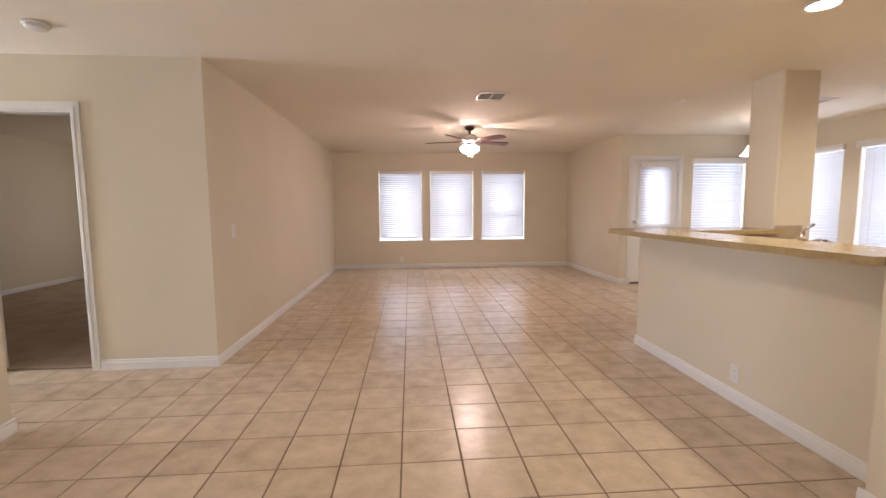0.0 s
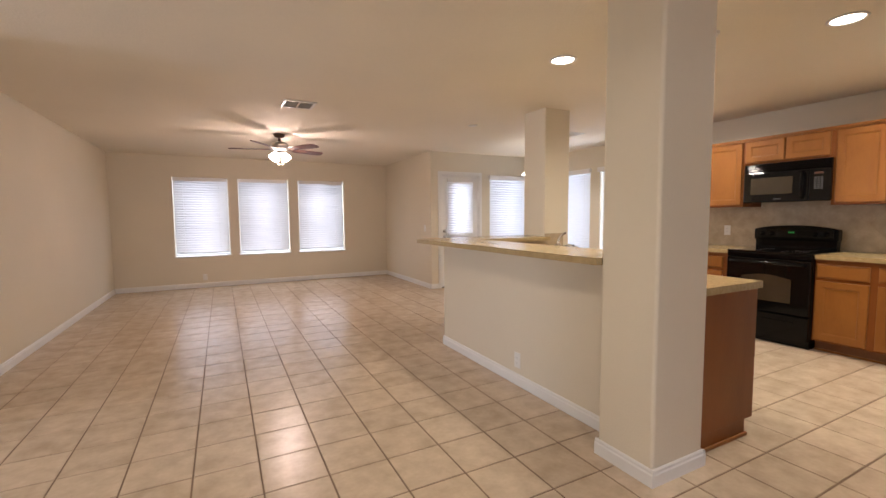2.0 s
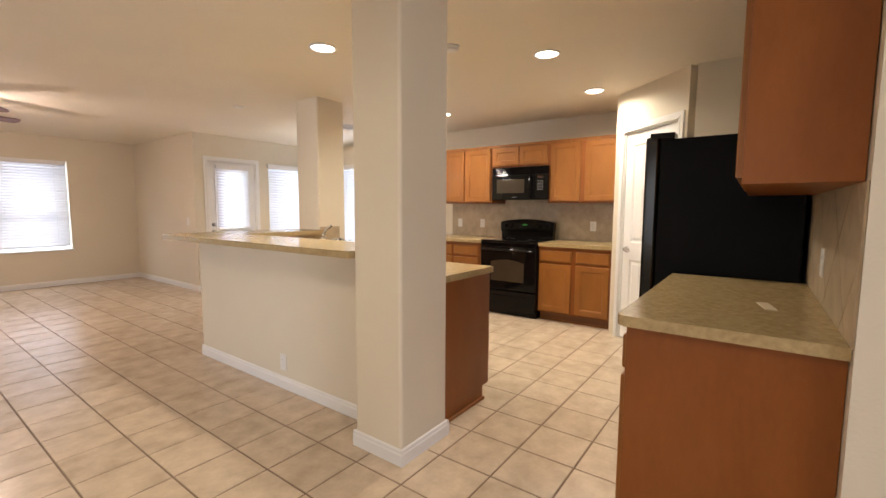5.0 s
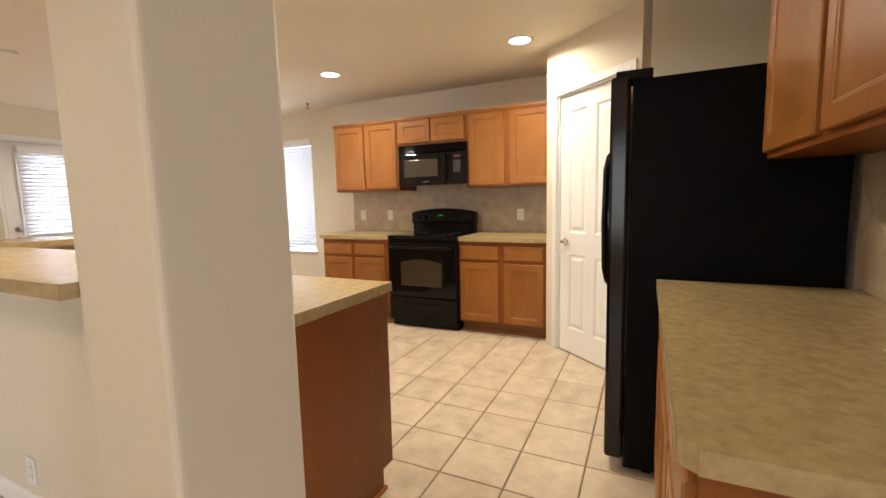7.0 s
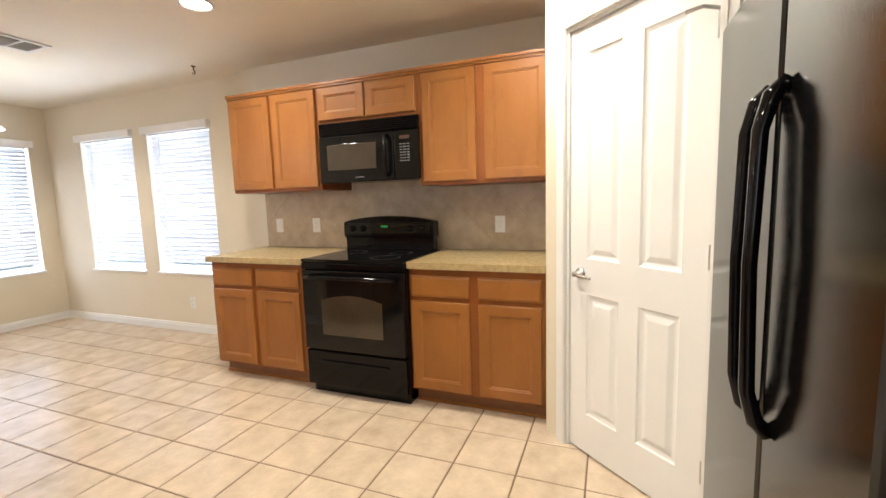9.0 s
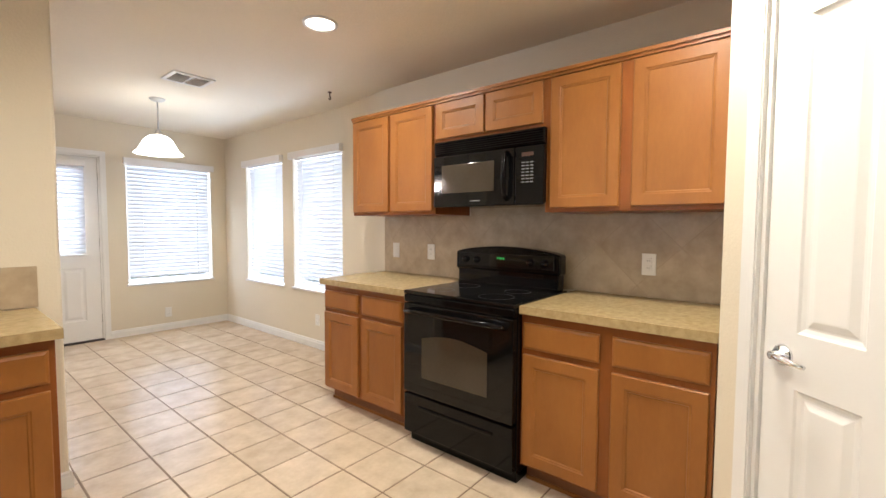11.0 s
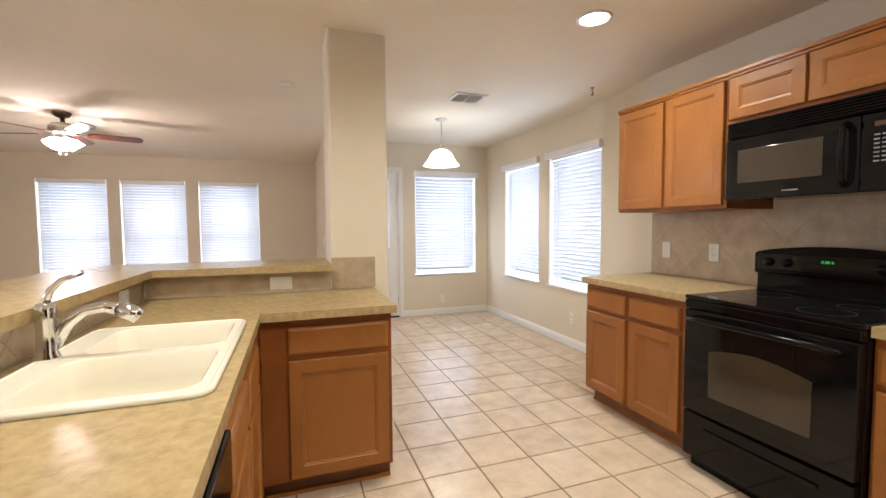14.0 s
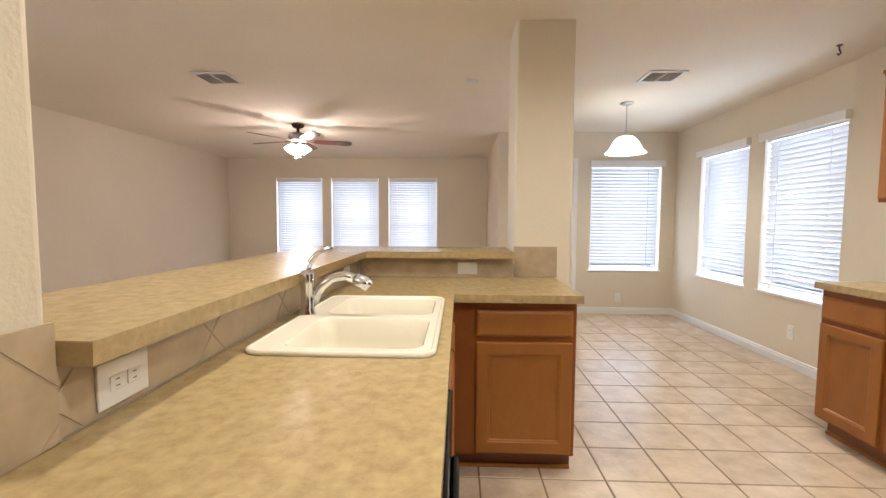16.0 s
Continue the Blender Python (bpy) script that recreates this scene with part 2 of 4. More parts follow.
LIVING_W = [(-0.725, 0.18), (0.35, 1.275), (1.46, 2.395)]
NOOK_W4 = (4.585, 5.51)
NOOK_W5, NOOK_W6 = (5.355, 6.21), (4.27, 5.14)
DOOR_X = (3.545, 4.345)
wall_x("wall_north", BACK, 0.16, -1.82, 3.50, [(a, b, Z0, Z1) for a, b in LIVING_W])
wall_y("wall_west", LEFT - 0.12, 0.12, 3.52, BACK)
wall_x("wall_bedroom", 3.52, 0.12, -6.20, LEFT - 0.12, [(-3.37, -2.625, 0, 2.035)])
# the opening is unseen, cut only to hold a fill lamp
wall_y("wall_hall", -2.50, 0.12, -3.2, 2.53, [(0.1, 1.6, 0.6, 2.1)])
wall_x("wall_hall_side", 2.41, 0.12, -6.2, -2.50)
wall_y("wall_living_east", RIGHT, 0.153, NOOK_Y, BACK)
wall_x("wall_nook_north", NOOK_Y, 0.16, RIGHT + 0.153, NOOK_X + 0.16, [(*DOOR_X, 0, 2.04), (*NOOK_W4, Z0, 2.03)])
wall_y("wall_nook_east", NOOK_X, 0.16, 4.24, NOOK_Y, [(*NOOK_W5, 0.61, 2.06), (*NOOK_W6, 0.61, 2.06)])
wall_y("wall_kitchen_east", KIT_X, 0.27, -0.55, 3.56)
solid("wall_splay_east", prism([(KIT_X, 3.56), (NOOK_X, 4.24), (NOOK_X + 0.16, 4.24), (NOOK_X + 0.16, 3.56)], 0, H), PAINT, "beige painted orange-peel plaster wall", "wall")
wall_x("wall_south", SOUTH - 0.15, 0.15, 1.875, KIT_X)
wall_y("wall_entry", 1.875, 0.12, -3.2, SOUTH - 0.15)
# unseen opening, added to house the entry lamp
wall_x("wall_entry_back", -3.32, 0.12, -2.50, 2.0, [(-0.4, 1.2, 0.3, 2.1)])
# pantry: short return, diagonal with the doorway, side wall by the fridge
PA, PB = Vector((4.90, 1.04, 0)), Vector((4.26, 0.33, 0))
wall_x("wall_pantry_return", 0.92, 0.12, 4.98, KIT_X)
wall_y("wall_pantry_side", 4.26, 0.12, SOUTH, 0.28)
PDIR = (PB - PA).normalized()
PANG = math.degrees(math.atan2(PDIR.y, PDIR.x))
PM = Matrix.Translation(PA) @ pose(0, 0, 0, 0, 0, PANG)   # local x along the diagonal, local y into the pantry
PL = (PB - PA).length
S0, S1 = 0.155, 0.865
bm = boxes((0, S0, 0, 0.11, 0, H), (S0, S1, 0, 0.11, 2.04, H), (S1, PL, 0, 0.11, 0, H))
solid("wall_pantry_door", turned(bm, PM), PAINT, "beige painted diagonal pantry wall", "wall")
# bedroom and hall closing walls
# the hall-end opening is added for its lamp, out of view
wall_y("wall_bedroom_west", -6.32, 0.12, 2.41, 9.3, [(2.6, 3.4, 0.5, 2.1)])
# opening made up for the bedroom fill lamp
wall_x("wall_bedroom_north", 9.13, 0.12, -6.2, -1.82, [(-4.7, -3.3, 0.7, 2.1)])
bm = boxes((-6.4, 5.9, -3.4, 9.4, H, H + 0.12))
solid("ceiling", bm, CEIL, "beige textured painted ceiling", "ceiling")

# partitions: the bar's half walls and the two columns
HALF = boxes((2.018, 2.19, 1.548, 3.54, 0, 1.03), (2.018, 3.15, 3.54, 3.74, 0, 1.03))
solid("half_wall", HALF, PAINT, "beige painted half wall under the bar top", "half wall")
bm = boxes((1.812, 2.2, 1.217, 1.548, 0, H))
bmesh.ops.bevel(bm, geom=[e for e in bm.edges if abs(e.verts[0].co.z - e.verts[1].co.z) > 1], offset=0.018, segments=4, affect="EDGES", profile=0.5)
solid("column_bar_end", bm, PAINT, "beige square plaster column with rounded corners", "column")
bm = boxes((3.15, 3.50, 3.556, 3.915, 0, H))
bmesh.ops.bevel(bm, geom=[e for e in bm.edges if abs(e.verts[0].co.z - e.verts[1].co.z) > 1], offset=0.018, segments=4, affect="EDGES", profile=0.5)
solid("column_peninsula", bm, PAINT, "beige square plaster column with rounded corners", "column")


# baseboards: a stepped profile along each run
def baseboard(p, q, side):
    """Board along p-q; side +1/-1 picks which way it stands proud."""
    p, q = Vector((*p, 0)), Vector((*q, 0))
    d = (q - p).normalized()
    nrm = Vector((-d.y, d.x, 0)) * side
    prof = [(0.0, -0.003), (0.013, -0.003), (0.013, 0.058), (0.009, 0.066), (0.009, 0.078), (0.004, 0.085), (0.0, 0.085)]
    bm = bmesh.new()
    ra, rb = ([bm.verts.new(c + nrm * o + Vector((0, 0, z))) for o, z in prof] for c in (p, q))
    for i in range(len(prof)):
        j = (i + 1) % len(prof)
        bm.faces.new((ra[i], ra[j], rb[j], rb[i]))
    bm.faces.new(ra), bm.faces.new(rb)
    return solid("baseboard", bm, TRIM, "white painted stepped baseboard", "baseboard")


for p, q, s in [((LEFT, 3.507), (LEFT, BACK), -1), ((LEFT, BACK), (RIGHT, BACK), -1), ((RIGHT, NOOK_Y - .013), (RIGHT, BACK), 1),
                ((RIGHT, NOOK_Y), (3.485, NOOK_Y), -1), ((-2.562, 3.52), (LEFT, 3.52), -1), ((4.405, NOOK_Y), (NOOK_X, NOOK_Y), -1),
                ((NOOK_X, 4.24), (NOOK_X, NOOK_Y), 1), ((KIT_X, 3.56), (NOOK_X, 4.24), 1), ((-2.38, -3.2), (-2.38, 2.543), -1), ((-6.2, 2.53), (-2.38, 2.53), 1),
                ((2.018, 1.548), (2.018, 3.753), 1), ((2.018, 3.74), (3.15, 3.74), 1),
                ((1.812, 1.204), (1.812, 1.561), 1), ((1.812, 1.217), (2.2, 1.217), -1), ((2.2, 1.204), (2.2, 1.25), -1), ((1.812, 1.548), (2.005, 1.548), 1),
                ((3.50, 3.543), (3.50, 3.928), -1), ((3.39, 3.556), (3.50, 3.556), -1), ((3.15, 3.915), (3.50, 3.915), 1),
                ((-6.2, 3.64), (-6.2, 9.13), -1), ((-6.2, 9.13), (-1.83, 9.13), -1),
                ((1.875, -3.2), (1.875, SOUTH), 1), ((4.26, SOUTH), (4.26, 0.32), 1)]:
    baseboard(p, q, s)


# ---- windows with sills and blinds ----
SLAT_MESH = {}


def slat_mesh(width):
    key = round(width, 3)
    if key not in SLAT_MESH:
        bm = bmesh.new()
        prof = [(-0.026 + 0.013 * i, 0.003 * (1 - ((i - 2) / 2) ** 2)) for i in range(5)]
        rows = [[bm.verts.new((sx * width / 2, y, z + dz)) for y, z in prof] for sx, dz in ((-1, 0), (1, 0))]
        under = [[bm.verts.new((sx * width / 2, y, z - 0.0028)) for y, z in prof] for sx in (-1, 1)]
        for i in range(4):
            bm.faces.new((rows[0][i], rows[0][i + 1], rows[1][i + 1], rows[1][i]))
            bm.faces.new((under[0][i], under[1][i], under[1][i + 1], under[0][i + 1]))
        for e in (0, 4):
            bm.faces.new((rows[0][e], rows[1][e], under[1][e], under[0][e]))
        for s in (0, 1):
            bm.faces.new(rows[s] + under[s][::-1])
        SLAT_MESH[key] = mesh_of("slat", bm, SLAT, True)
    return SLAT_MESH[key]


def window(number, m, w, z0, z1, valance, watts, drop=0.0, tilt=66, depth=0.16):
    """A window in an opening w wide. m: pose with local x along the wall, y outward, origin on the inner wall face at floor height."""
    base = m.translation.copy()
    win = thing(f"window_{number}", base, "white vinyl single-hung window with a white sill", "window", kind="structure")
    h = w / 2

    def add(name, bm, mat, parent, label=""):
        return part(name, turned(bm, m), mat, parent, label)

    mid = (z0 + z1) / 2
    fr = add("window_frame", boxes((-h, -h + 0.045, 0.10, 0.15, z0, z1), (h - 0.045, h, 0.10, 0.15, z0, z1), (-h + 0.045, h - 0.045, 0.10, 0.15, z0, z0 + 0.045),
             (-h + 0.045, h - 0.045, 0.10, 0.15, z1 - 0.045, z1), (-h + 0.045, h - 0.045, 0.115, 0.145, mid - 0.02, mid + 0.02), bev=0.003), VINYL, win)
    for a, b in ((z0 + 0.045, mid - 0.02), (mid + 0.02, z1 - 0.045)):
        pane = add("pane", boxes((-h + 0.045, h - 0.045, 0.122, 0.128, a, b)), GLASS, fr, "clear glass pane")
        pane.visible_shadow = False
    add("window_sill", boxes((-h - 0.02, h + 0.02, -0.022, 0.10, z0 - 0.02, z0 + 0.004), bev=0.006), SILL, win, "white painted sill")
    lamp = area_lamp("window_daylight", m @ Matrix.Translation((0, 0.095, mid)) @ pose(0, 0, 0, -90), w - 0.01, z1 - z0 - 0.01, watts, DAY)
    bl = thing("window_blind", base, "white two-inch slat blind, lowered and tilted nearly shut", "blind", "window blinds")
    out = valance
    yb = 0.042
    bw = w - 0.03
    add("headrail", boxes((-bw / 2, bw / 2, 0.012, 0.06, z1 - 0.055, z1 - 0.006), bev=0.003), SILL, bl)
    if out:
        add("valance", boxes((-h - 0.025, h + 0.025, -0.05, -0.036, z1 - 0.045, z1 + 0.028), (-h - 0.025, -h - 0.012, -0.036, -0.003, z1 - 0.045, z1 + 0.028),
                             (h + 0.012, h + 0.025, -0.036, -0.003, z1 - 0.045, z1 + 0.028), bev=0.003), SILL, bl, "white valance board with returns")
    else:
        add("valance", boxes((-bw / 2, bw / 2, -0.004, 0.010, z1 - 0.07, z1 - 0.004), bev=0.003), SILL, bl, "white valance board")
    low = z0 + 0.03 + drop
    zs = z1 - 0.085
    while zs > low + 0.03:
        o = new("slat", slat_mesh(bw - 0.008))
        o.parent = bl
        o.matrix_local = Matrix.Translation(-base) @ m @ Matrix.Translation((0, yb, zs)) @ pose(0, 0, 0, tilt + random.uniform(-0.4, 0.4))
        zs -= 0.0445
    add("bottom_rail", boxes((-bw / 2, bw / 2, yb - 0.025, yb + 0.025, low - 0.008, low + 0.008), bev=0.003), SLAT, bl)
    for sx in (-0.32, 0.32):
        add("ladder_cord", boxes((sx * w - 0.002, sx * w + 0.002, yb - 0.027, yb - 0.025, low, z1 - 0.06)), SILL, bl)
    return win


for i, (a, b) in enumerate(LIVING_W):
    window(i + 1, pose((a + b) / 2, BACK, 0), b - a, Z0, Z1, False, PANE_W * 0.85, tilt=(55, 58, 57)[i])
window(4, pose(sum(NOOK_W4) / 2, NOOK_Y, 0), NOOK_W4[1] - NOOK_W4[0], Z0, 2.03, True, PANE_W * 1.15, drop=0.02, tilt=56)
window(5, pose(NOOK_X, sum(NOOK_W5) / 2, 0, 0, 0, -90), NOOK_W5[1] - NOOK_W5[0], 0.61, 2.06, True, PANE_W * 1.05, drop=0.035, tilt=-56)
window(6, pose(NOOK_X, sum(NOOK_W6) / 2, 0, 0, 0, -90), NOOK_W6[1] - NOOK_W6[0], 0.61, 2.06, True, PANE_W * 1.05, drop=0.035, tilt=-56)


# ---- doors ----
def casing(name, m, x0, x1, top, w=0.058, face=0.0):
    """Stepped boards round a doorway and the jamb lining behind them."""
    f0, f1, f2 = face - 0.021, face - 0.016, face - 0.001
    trim = thing(name, m @ Vector(((x0 + x1) / 2, face, 0)), "white painted stepped door casing", "door casing", kind="structure")
    for a, b, c, d in ((x0 - w, x0, x0 - w * 0.45, x0 - 0.004), (x1, x1 + w, x1 + 0.004, x1 + w * 0.45)):
        part("side_board", turned(boxes((a, b, f1, f2, 0, top)), m), TRIM, trim)
        part("side_bead", turned(boxes((c, d, f0, f1, 0, top), bev=0.0015), m), TRIM, trim)
    part("head_board", turned(boxes((x0 - w, x1 + w, f1, f2, top, top + w)), m), TRIM, trim)
    part("head_bead", turned(boxes((x0 - w * 0.45, x1 + w * 0.45, f0, f1, top + 0.004, top + w * 0.45), bev=0.0015), m), TRIM, trim)
    jamb = thing(name.replace("casing", "jamb"), m @ Vector(((x0 + x1) / 2, 0.05, 0)), "white painted door jamb", "door jamb", kind="structure")
    part("side_lining", turned(boxes((x0, x0 + 0.014, 0, 0.11, 0, top)), m), TRIM, jamb)
    part("side_lining", turned(boxes((x1 - 0.014, x1, 0, 0.11, 0, top)), m), TRIM, jamb)
    part("head_lining", turned(boxes((x0 + 0.014, x1 - 0.014, 0, 0.11, top - 0.014, top)), m), TRIM, jamb)


def panel_leaf(x0, x1, z0, z1, panels, y0=0.0, t=0.035, hole=None):
    """Door leaf in local x-z with raised panels sunk into its front; y0 is its front face."""
    bm = boxes()
    xs = sorted({x0, x1, *[p[0] for p in panels], *[p[1] for p in panels]})
    zs = sorted({z0, z1, *[p[2] for p in panels], *[p[3] for p in panels]})
    for i in range(len(xs) - 1):
        for j in range(len(zs) - 1):
            a, b, c, d = xs[i], xs[i + 1], zs[j], zs[j + 1]
            cx, cz = (a + b) / 2, (c + d) / 2
            if hole and hole[0] < cx < hole[1] and hole[2] < cz < hole[3]:
                continue
            inside = any(p[0] < cx < p[1] and p[2] < cz < p[3] for p in panels)
            if not inside:
                box(bm, a, b, y0, y0 + t, c, d)
    for a, b, c, d in panels:
        if hole and (a, b, c, d) == tuple(hole):
            continue
        loops = []
        for inset, y in ((0, 0), (0.006, 0.006), (0.018, 0.010), (0.024, 0.010), (0.045, 0.002), (0.05, 0.0015)):
            loops.append([bm.verts.new((x, y0 + y, z)) for x, z in ((a + inset, c + inset), (b - inset, c + inset), (b - inset, d - inset), (a + inset, d - inset))])
        for l0, l1 in zip(loops, loops[1:]):
            for i in range(4):
                bm.faces.new((l0[i], l0[(i + 1) % 4], l1[(i + 1) % 4], l1[i]))
        bm.faces.new(loops[-1])
    return bm


def lever(m, parent, x, z, y0, direction, mat=CHROME):
    """A rose and a curved lever on the front of a leaf."""
    bm = lathe(bmesh.new(), [(0.032, 0), (0.032, 0.004), (0.026, 0.012), (0.014, 0.016), (0.012, 0.045)], (0, 0, 0), 20)
    turned(bm, Matrix.Translation((x, y0, z)) @ pose(0, 0, 0, 90))
    hd = part("door_handle", turned(bm, m), mat, parent, "chrome lever handle", True)
    pts = [(x, y0 - 0.042, z), (x + direction * 0.025, y0 - 0.05, z + 0.002), (x + direction * 0.06, y0 - 0.05, z - 0.003), (x + direction * 0.105, y0 - 0.046, z - 0.006)]
    part("lever", turned(tube(bmesh.new(), pts, [0.011, 0.010, 0.009, 0.007], 10), m), mat, hd, "", True)


# pantry door, four panels
casing("door_casing_pantry", PM, S0, S1, 2.04)
door = thing("door_1", PM @ Vector((S0 + 0.3, 0.02, 0)), "white four-panel pantry door, closed, with chrome lever", "door", kind="structure")
a, b = S0 + 0.016, S1 - 0.016
mid = (a + b) / 2
PAN = [(a + 0.105, mid - 0.05, 0.98, 1.91), (mid + 0.05, b - 0.105, 0.98, 1.91), (a + 0.105, mid - 0.05, 0.21, 0.81), (mid + 0.05, b - 0.105, 0.21, 0.81)]
part("leaf", turned(panel_leaf(a, b, 0.012, 2.022, PAN, 0.012), PM), DOORW, door)
lever(PM, door, a + 0.065, 0.905, 0.012, 1)
for hz in (0.25, 1.05, 1.82):
    part("hinge", turned(tube(bmesh.new(), [(b + 0.004, 0.006, hz - 0.045), (b + 0.004, 0.006, hz + 0.045)], 0.007, 8), PM), NICKEL, door, "small nickel hinge")
part("door_stop", turned(tube(bmesh.new(), [(b + 0.003, 0.0, 1.87), (b - 0.02, -0.05, 1.875), (b - 0.075, -0.055, 1.875)], 0.007, 8), PM), NICKEL, door, "hinge-pin door stop")

# patio door with a half-height glass and its own blind
DM = pose(0, NOOK_Y, 0)
casing("door_casing_patio", DM, *DOOR_X, 2.04)
door = thing("door_2", (3.94, NOOK_Y + 0.02, 0), "white patio door with half glass and enclosed blind", "door", kind="structure")
a, b = DOOR_X[0] + 0.016, DOOR_X[1] - 0.016
GL = (a + 0.13, b - 0.13, 0.98, 1.90)
LOW = [(a + 0.13, (a + b) / 2 - 0.05, 0.24, 0.82), ((a + b) / 2 + 0.05, b - 0.13, 0.24, 0.82)]
part("leaf", turned(panel_leaf(a, b, 0.02, 2.022, [GL, *LOW], 0.02, 0.04, GL), DM), DOORW, door)
part("glass_frame", turned(boxes((GL[0] - 0.03, GL[0] + 0.012, 0.008, 0.02, GL[2] - 0.03, GL[3] + 0.03), (GL[1] - 0.012, GL[1] + 0.03, 0.008, 0.02, GL[2] - 0.03, GL[3] + 0.03),
     (GL[0] + 0.012, GL[1] - 0.012, 0.008, 0.02, GL[2] - 0.03, GL[2] + 0.012), (GL[0] + 0.012, GL[1] - 0.012, 0.008, 0.02, GL[3] - 0.012, GL[3] + 0.03)), DM), DOORW, door)
pane = part("pane", turned(boxes((*GL[:2], 0.048, 0.053, *GL[2:])), DM), GLASS, door, "clear glass pane")
pane.visible_shadow = False
area_lamp("door_daylight", DM @ Matrix.Translation(((a + b) / 2, 0.044, 1.44)) @ pose(0, 0, 0, -90), GL[1] - GL[0] - 0.02, 0.9, PANE_W * 0.75, DAY)
bl = thing("door_blind", (3.94, NOOK_Y, 0), "white slat blind hung over the patio door glass", "blind")
part("headrail", boxes((GL[0] - 0.02, GL[1] + 0.02, NOOK_Y - 0.045, NOOK_Y + 0.006, 1.915, 1.975), bev=0.004), SILL, bl)
zs = 1.90
while zs > 0.99:
    o = new("slat", slat_mesh(GL[1] - GL[0] + 0.02))
    o.parent = bl
    o.matrix_local = Matrix.Translation((0, -0.022, zs)) @ pose(0, 0, 0, 66)
    zs -= 0.0445
part("bottom_rail", boxes((GL[0] - 0.01, GL[1] + 0.01, NOOK_Y - 0.044, NOOK_Y - 0.01, 0.955, 0.972), bev=0.003), SILL, bl)
for z, lab in ((1.03, "deadbolt"), (0.92, "door_knob")):
    k = lathe(bmesh.new(), [(0.03, 0), (0.03, 0.006), (0.012, 0.012), (0.012, 0.03), (0.026, 0.038), (0.028, 0.05), (0.018, 0.06), (0.0, 0.062)], (0, 0, 0), 18)
    part(lab, turned(k, DM @ Matrix.Translation((a + 0.06, 0.02, z)) @ pose(0, 0, 0, 90)), NICKEL, door, "brushed nickel hardware", True)
for hz in (0.25, 1.1, 1.82):
    part("hinge", turned(tube(bmesh.new(), [(b + 0.006, 0.012, hz - 0.045), (b + 0.006, 0.012, hz + 0.045)], 0.007, 8), DM), NICKEL, door)
solid("threshold", boxes((DOOR_X[0], DOOR_X[1], NOOK_Y - 0.01, NOOK_Y + 0.13, 0.0, 0.018), bev=0.003), RUBBER, "dark metal patio door threshold", "threshold")

# bedroom doorway
casing("door_casing_bedroom", pose(0, 3.52, 0), -3.37, -2.625, 2.035, 0.06)


# ---- cabinets ----
def face_panel(x0, x1, z0, z1, frame_w=0.055, t=0.019):
    """Door front in local x-z: a flat frame round a sunk panel. Front face at y = -t."""
    bm = bmesh.new()
    loops = []
    for inset, y in ((0, 0), (0, -t + 0.004), (0.004, -t), (frame_w, -t), (frame_w + 0.004, -t + 0.003), (frame_w + 0.010, -t + 0.004), (frame_w + 0.014, -t + 0.009)):
        loops.append([bm.verts.new((x, y, z)) for x, z in ((x0 + inset, z0 + inset), (x1 - inset, z0 + inset), (x1 - inset, z1 - inset), (x0 + inset, z1 - inset))])
    for l0, l1 in zip(loops, loops[1:]):
        for i in range(4):
            bm.faces.new((l0[i], l0[(i + 1) % 4], l1[(i + 1) % 4], l1[i]))
    bm.faces.new(loops[-1])
    bm.faces.new(loops[0][::-1])
    return bm


def slab_front(x0, x1, z0, z1, t=0.019):
    """Drawer front with an eased, raised edge."""
    bm = bmesh.new()
    loops = []
    for inset, y in ((0, 0), (0, -t + 0.008), (0.004, -t + 0.004), (0.014, -t)):
        loops.append([bm.verts.new((x, y, z)) for x, z in ((x0 + inset, z0 + inset), (x1 - inset, z0 + inset), (x1 - inset, z1 - inset), (x0 + inset, z1 - inset))])
    for l0, l1 in zip(loops, loops[1:]):
        for i in range(4):
            bm.faces.new((l0[i], l0[(i + 1) % 4], l1[(i + 1) % 4], l1[i]))
    bm.faces.new(loops[-1])
    bm.faces.new(loops[0][::-1])
    return bm


def base_cabinet(m, w, depth, fronts, label, name="base_cabinet", drawers=True, top=0.87, toe=0.075, body_top=None):
    """A floor unit; m: local x along its face, y into it, origin on the floor at its left front corner."""
    cab = thing(name, m.translation.copy(), label, "cabinet", "kitchen base cabinets")
    part("body", turned(boxes((0, w, 0, depth, 0.105, body_top or top), bev=0.002), m), WOODP, cab)
    if body_top:
        part("top_rail", turned(boxes((0, w, 0, 0.018, body_top, top)), m), WOODP, cab)
    part("toe_kick", turned(boxes((0.0, w, toe, depth, 0.002, 0.105)), m), WOODD, cab, "dark recessed toe kick")
    part("base_strip", turned(boxes((0.0, w, toe - 0.012, toe - 0.001, 0.002, 0.022), bev=0.003), m), WOOD, cab)
    for x0, x1 in fronts:
        if drawers:
            part("drawer_front", turned(slab_front(x0, x1, 0.70, 0.827), m), WOOD, cab)
        part("door", turned(face_panel(x0, x1, 0.122, 0.672 if drawers else 0.85), m), WOOD, cab)
    return cab


def wall_cabinet(m, w, depth, z0, z1, fronts, label, crown=True):
    cab = thing("wall_cabinet", m @ Vector((0, 0, z0)), label, "cabinet", "kitchen wall cabinets")
    part("body", turned(boxes((0, w, 0, depth, z0, z1), bev=0.002), m), WOODP, cab)
    for x0, x1 in fronts:
        part("door", turned(face_panel(x0, x1, z0 + 0.022, z1 - 0.025, 0.052), m), WOOD, cab)
    if crown:
        part("crown_moulding", turned(boxes((0, w, -0.022, 0.012, z1 - 0.004, z1 + 0.014), (0, w, -0.012, 0.008, z1 - 0.018, z1 - 0.004)), m), WOOD, cab)
    return cab


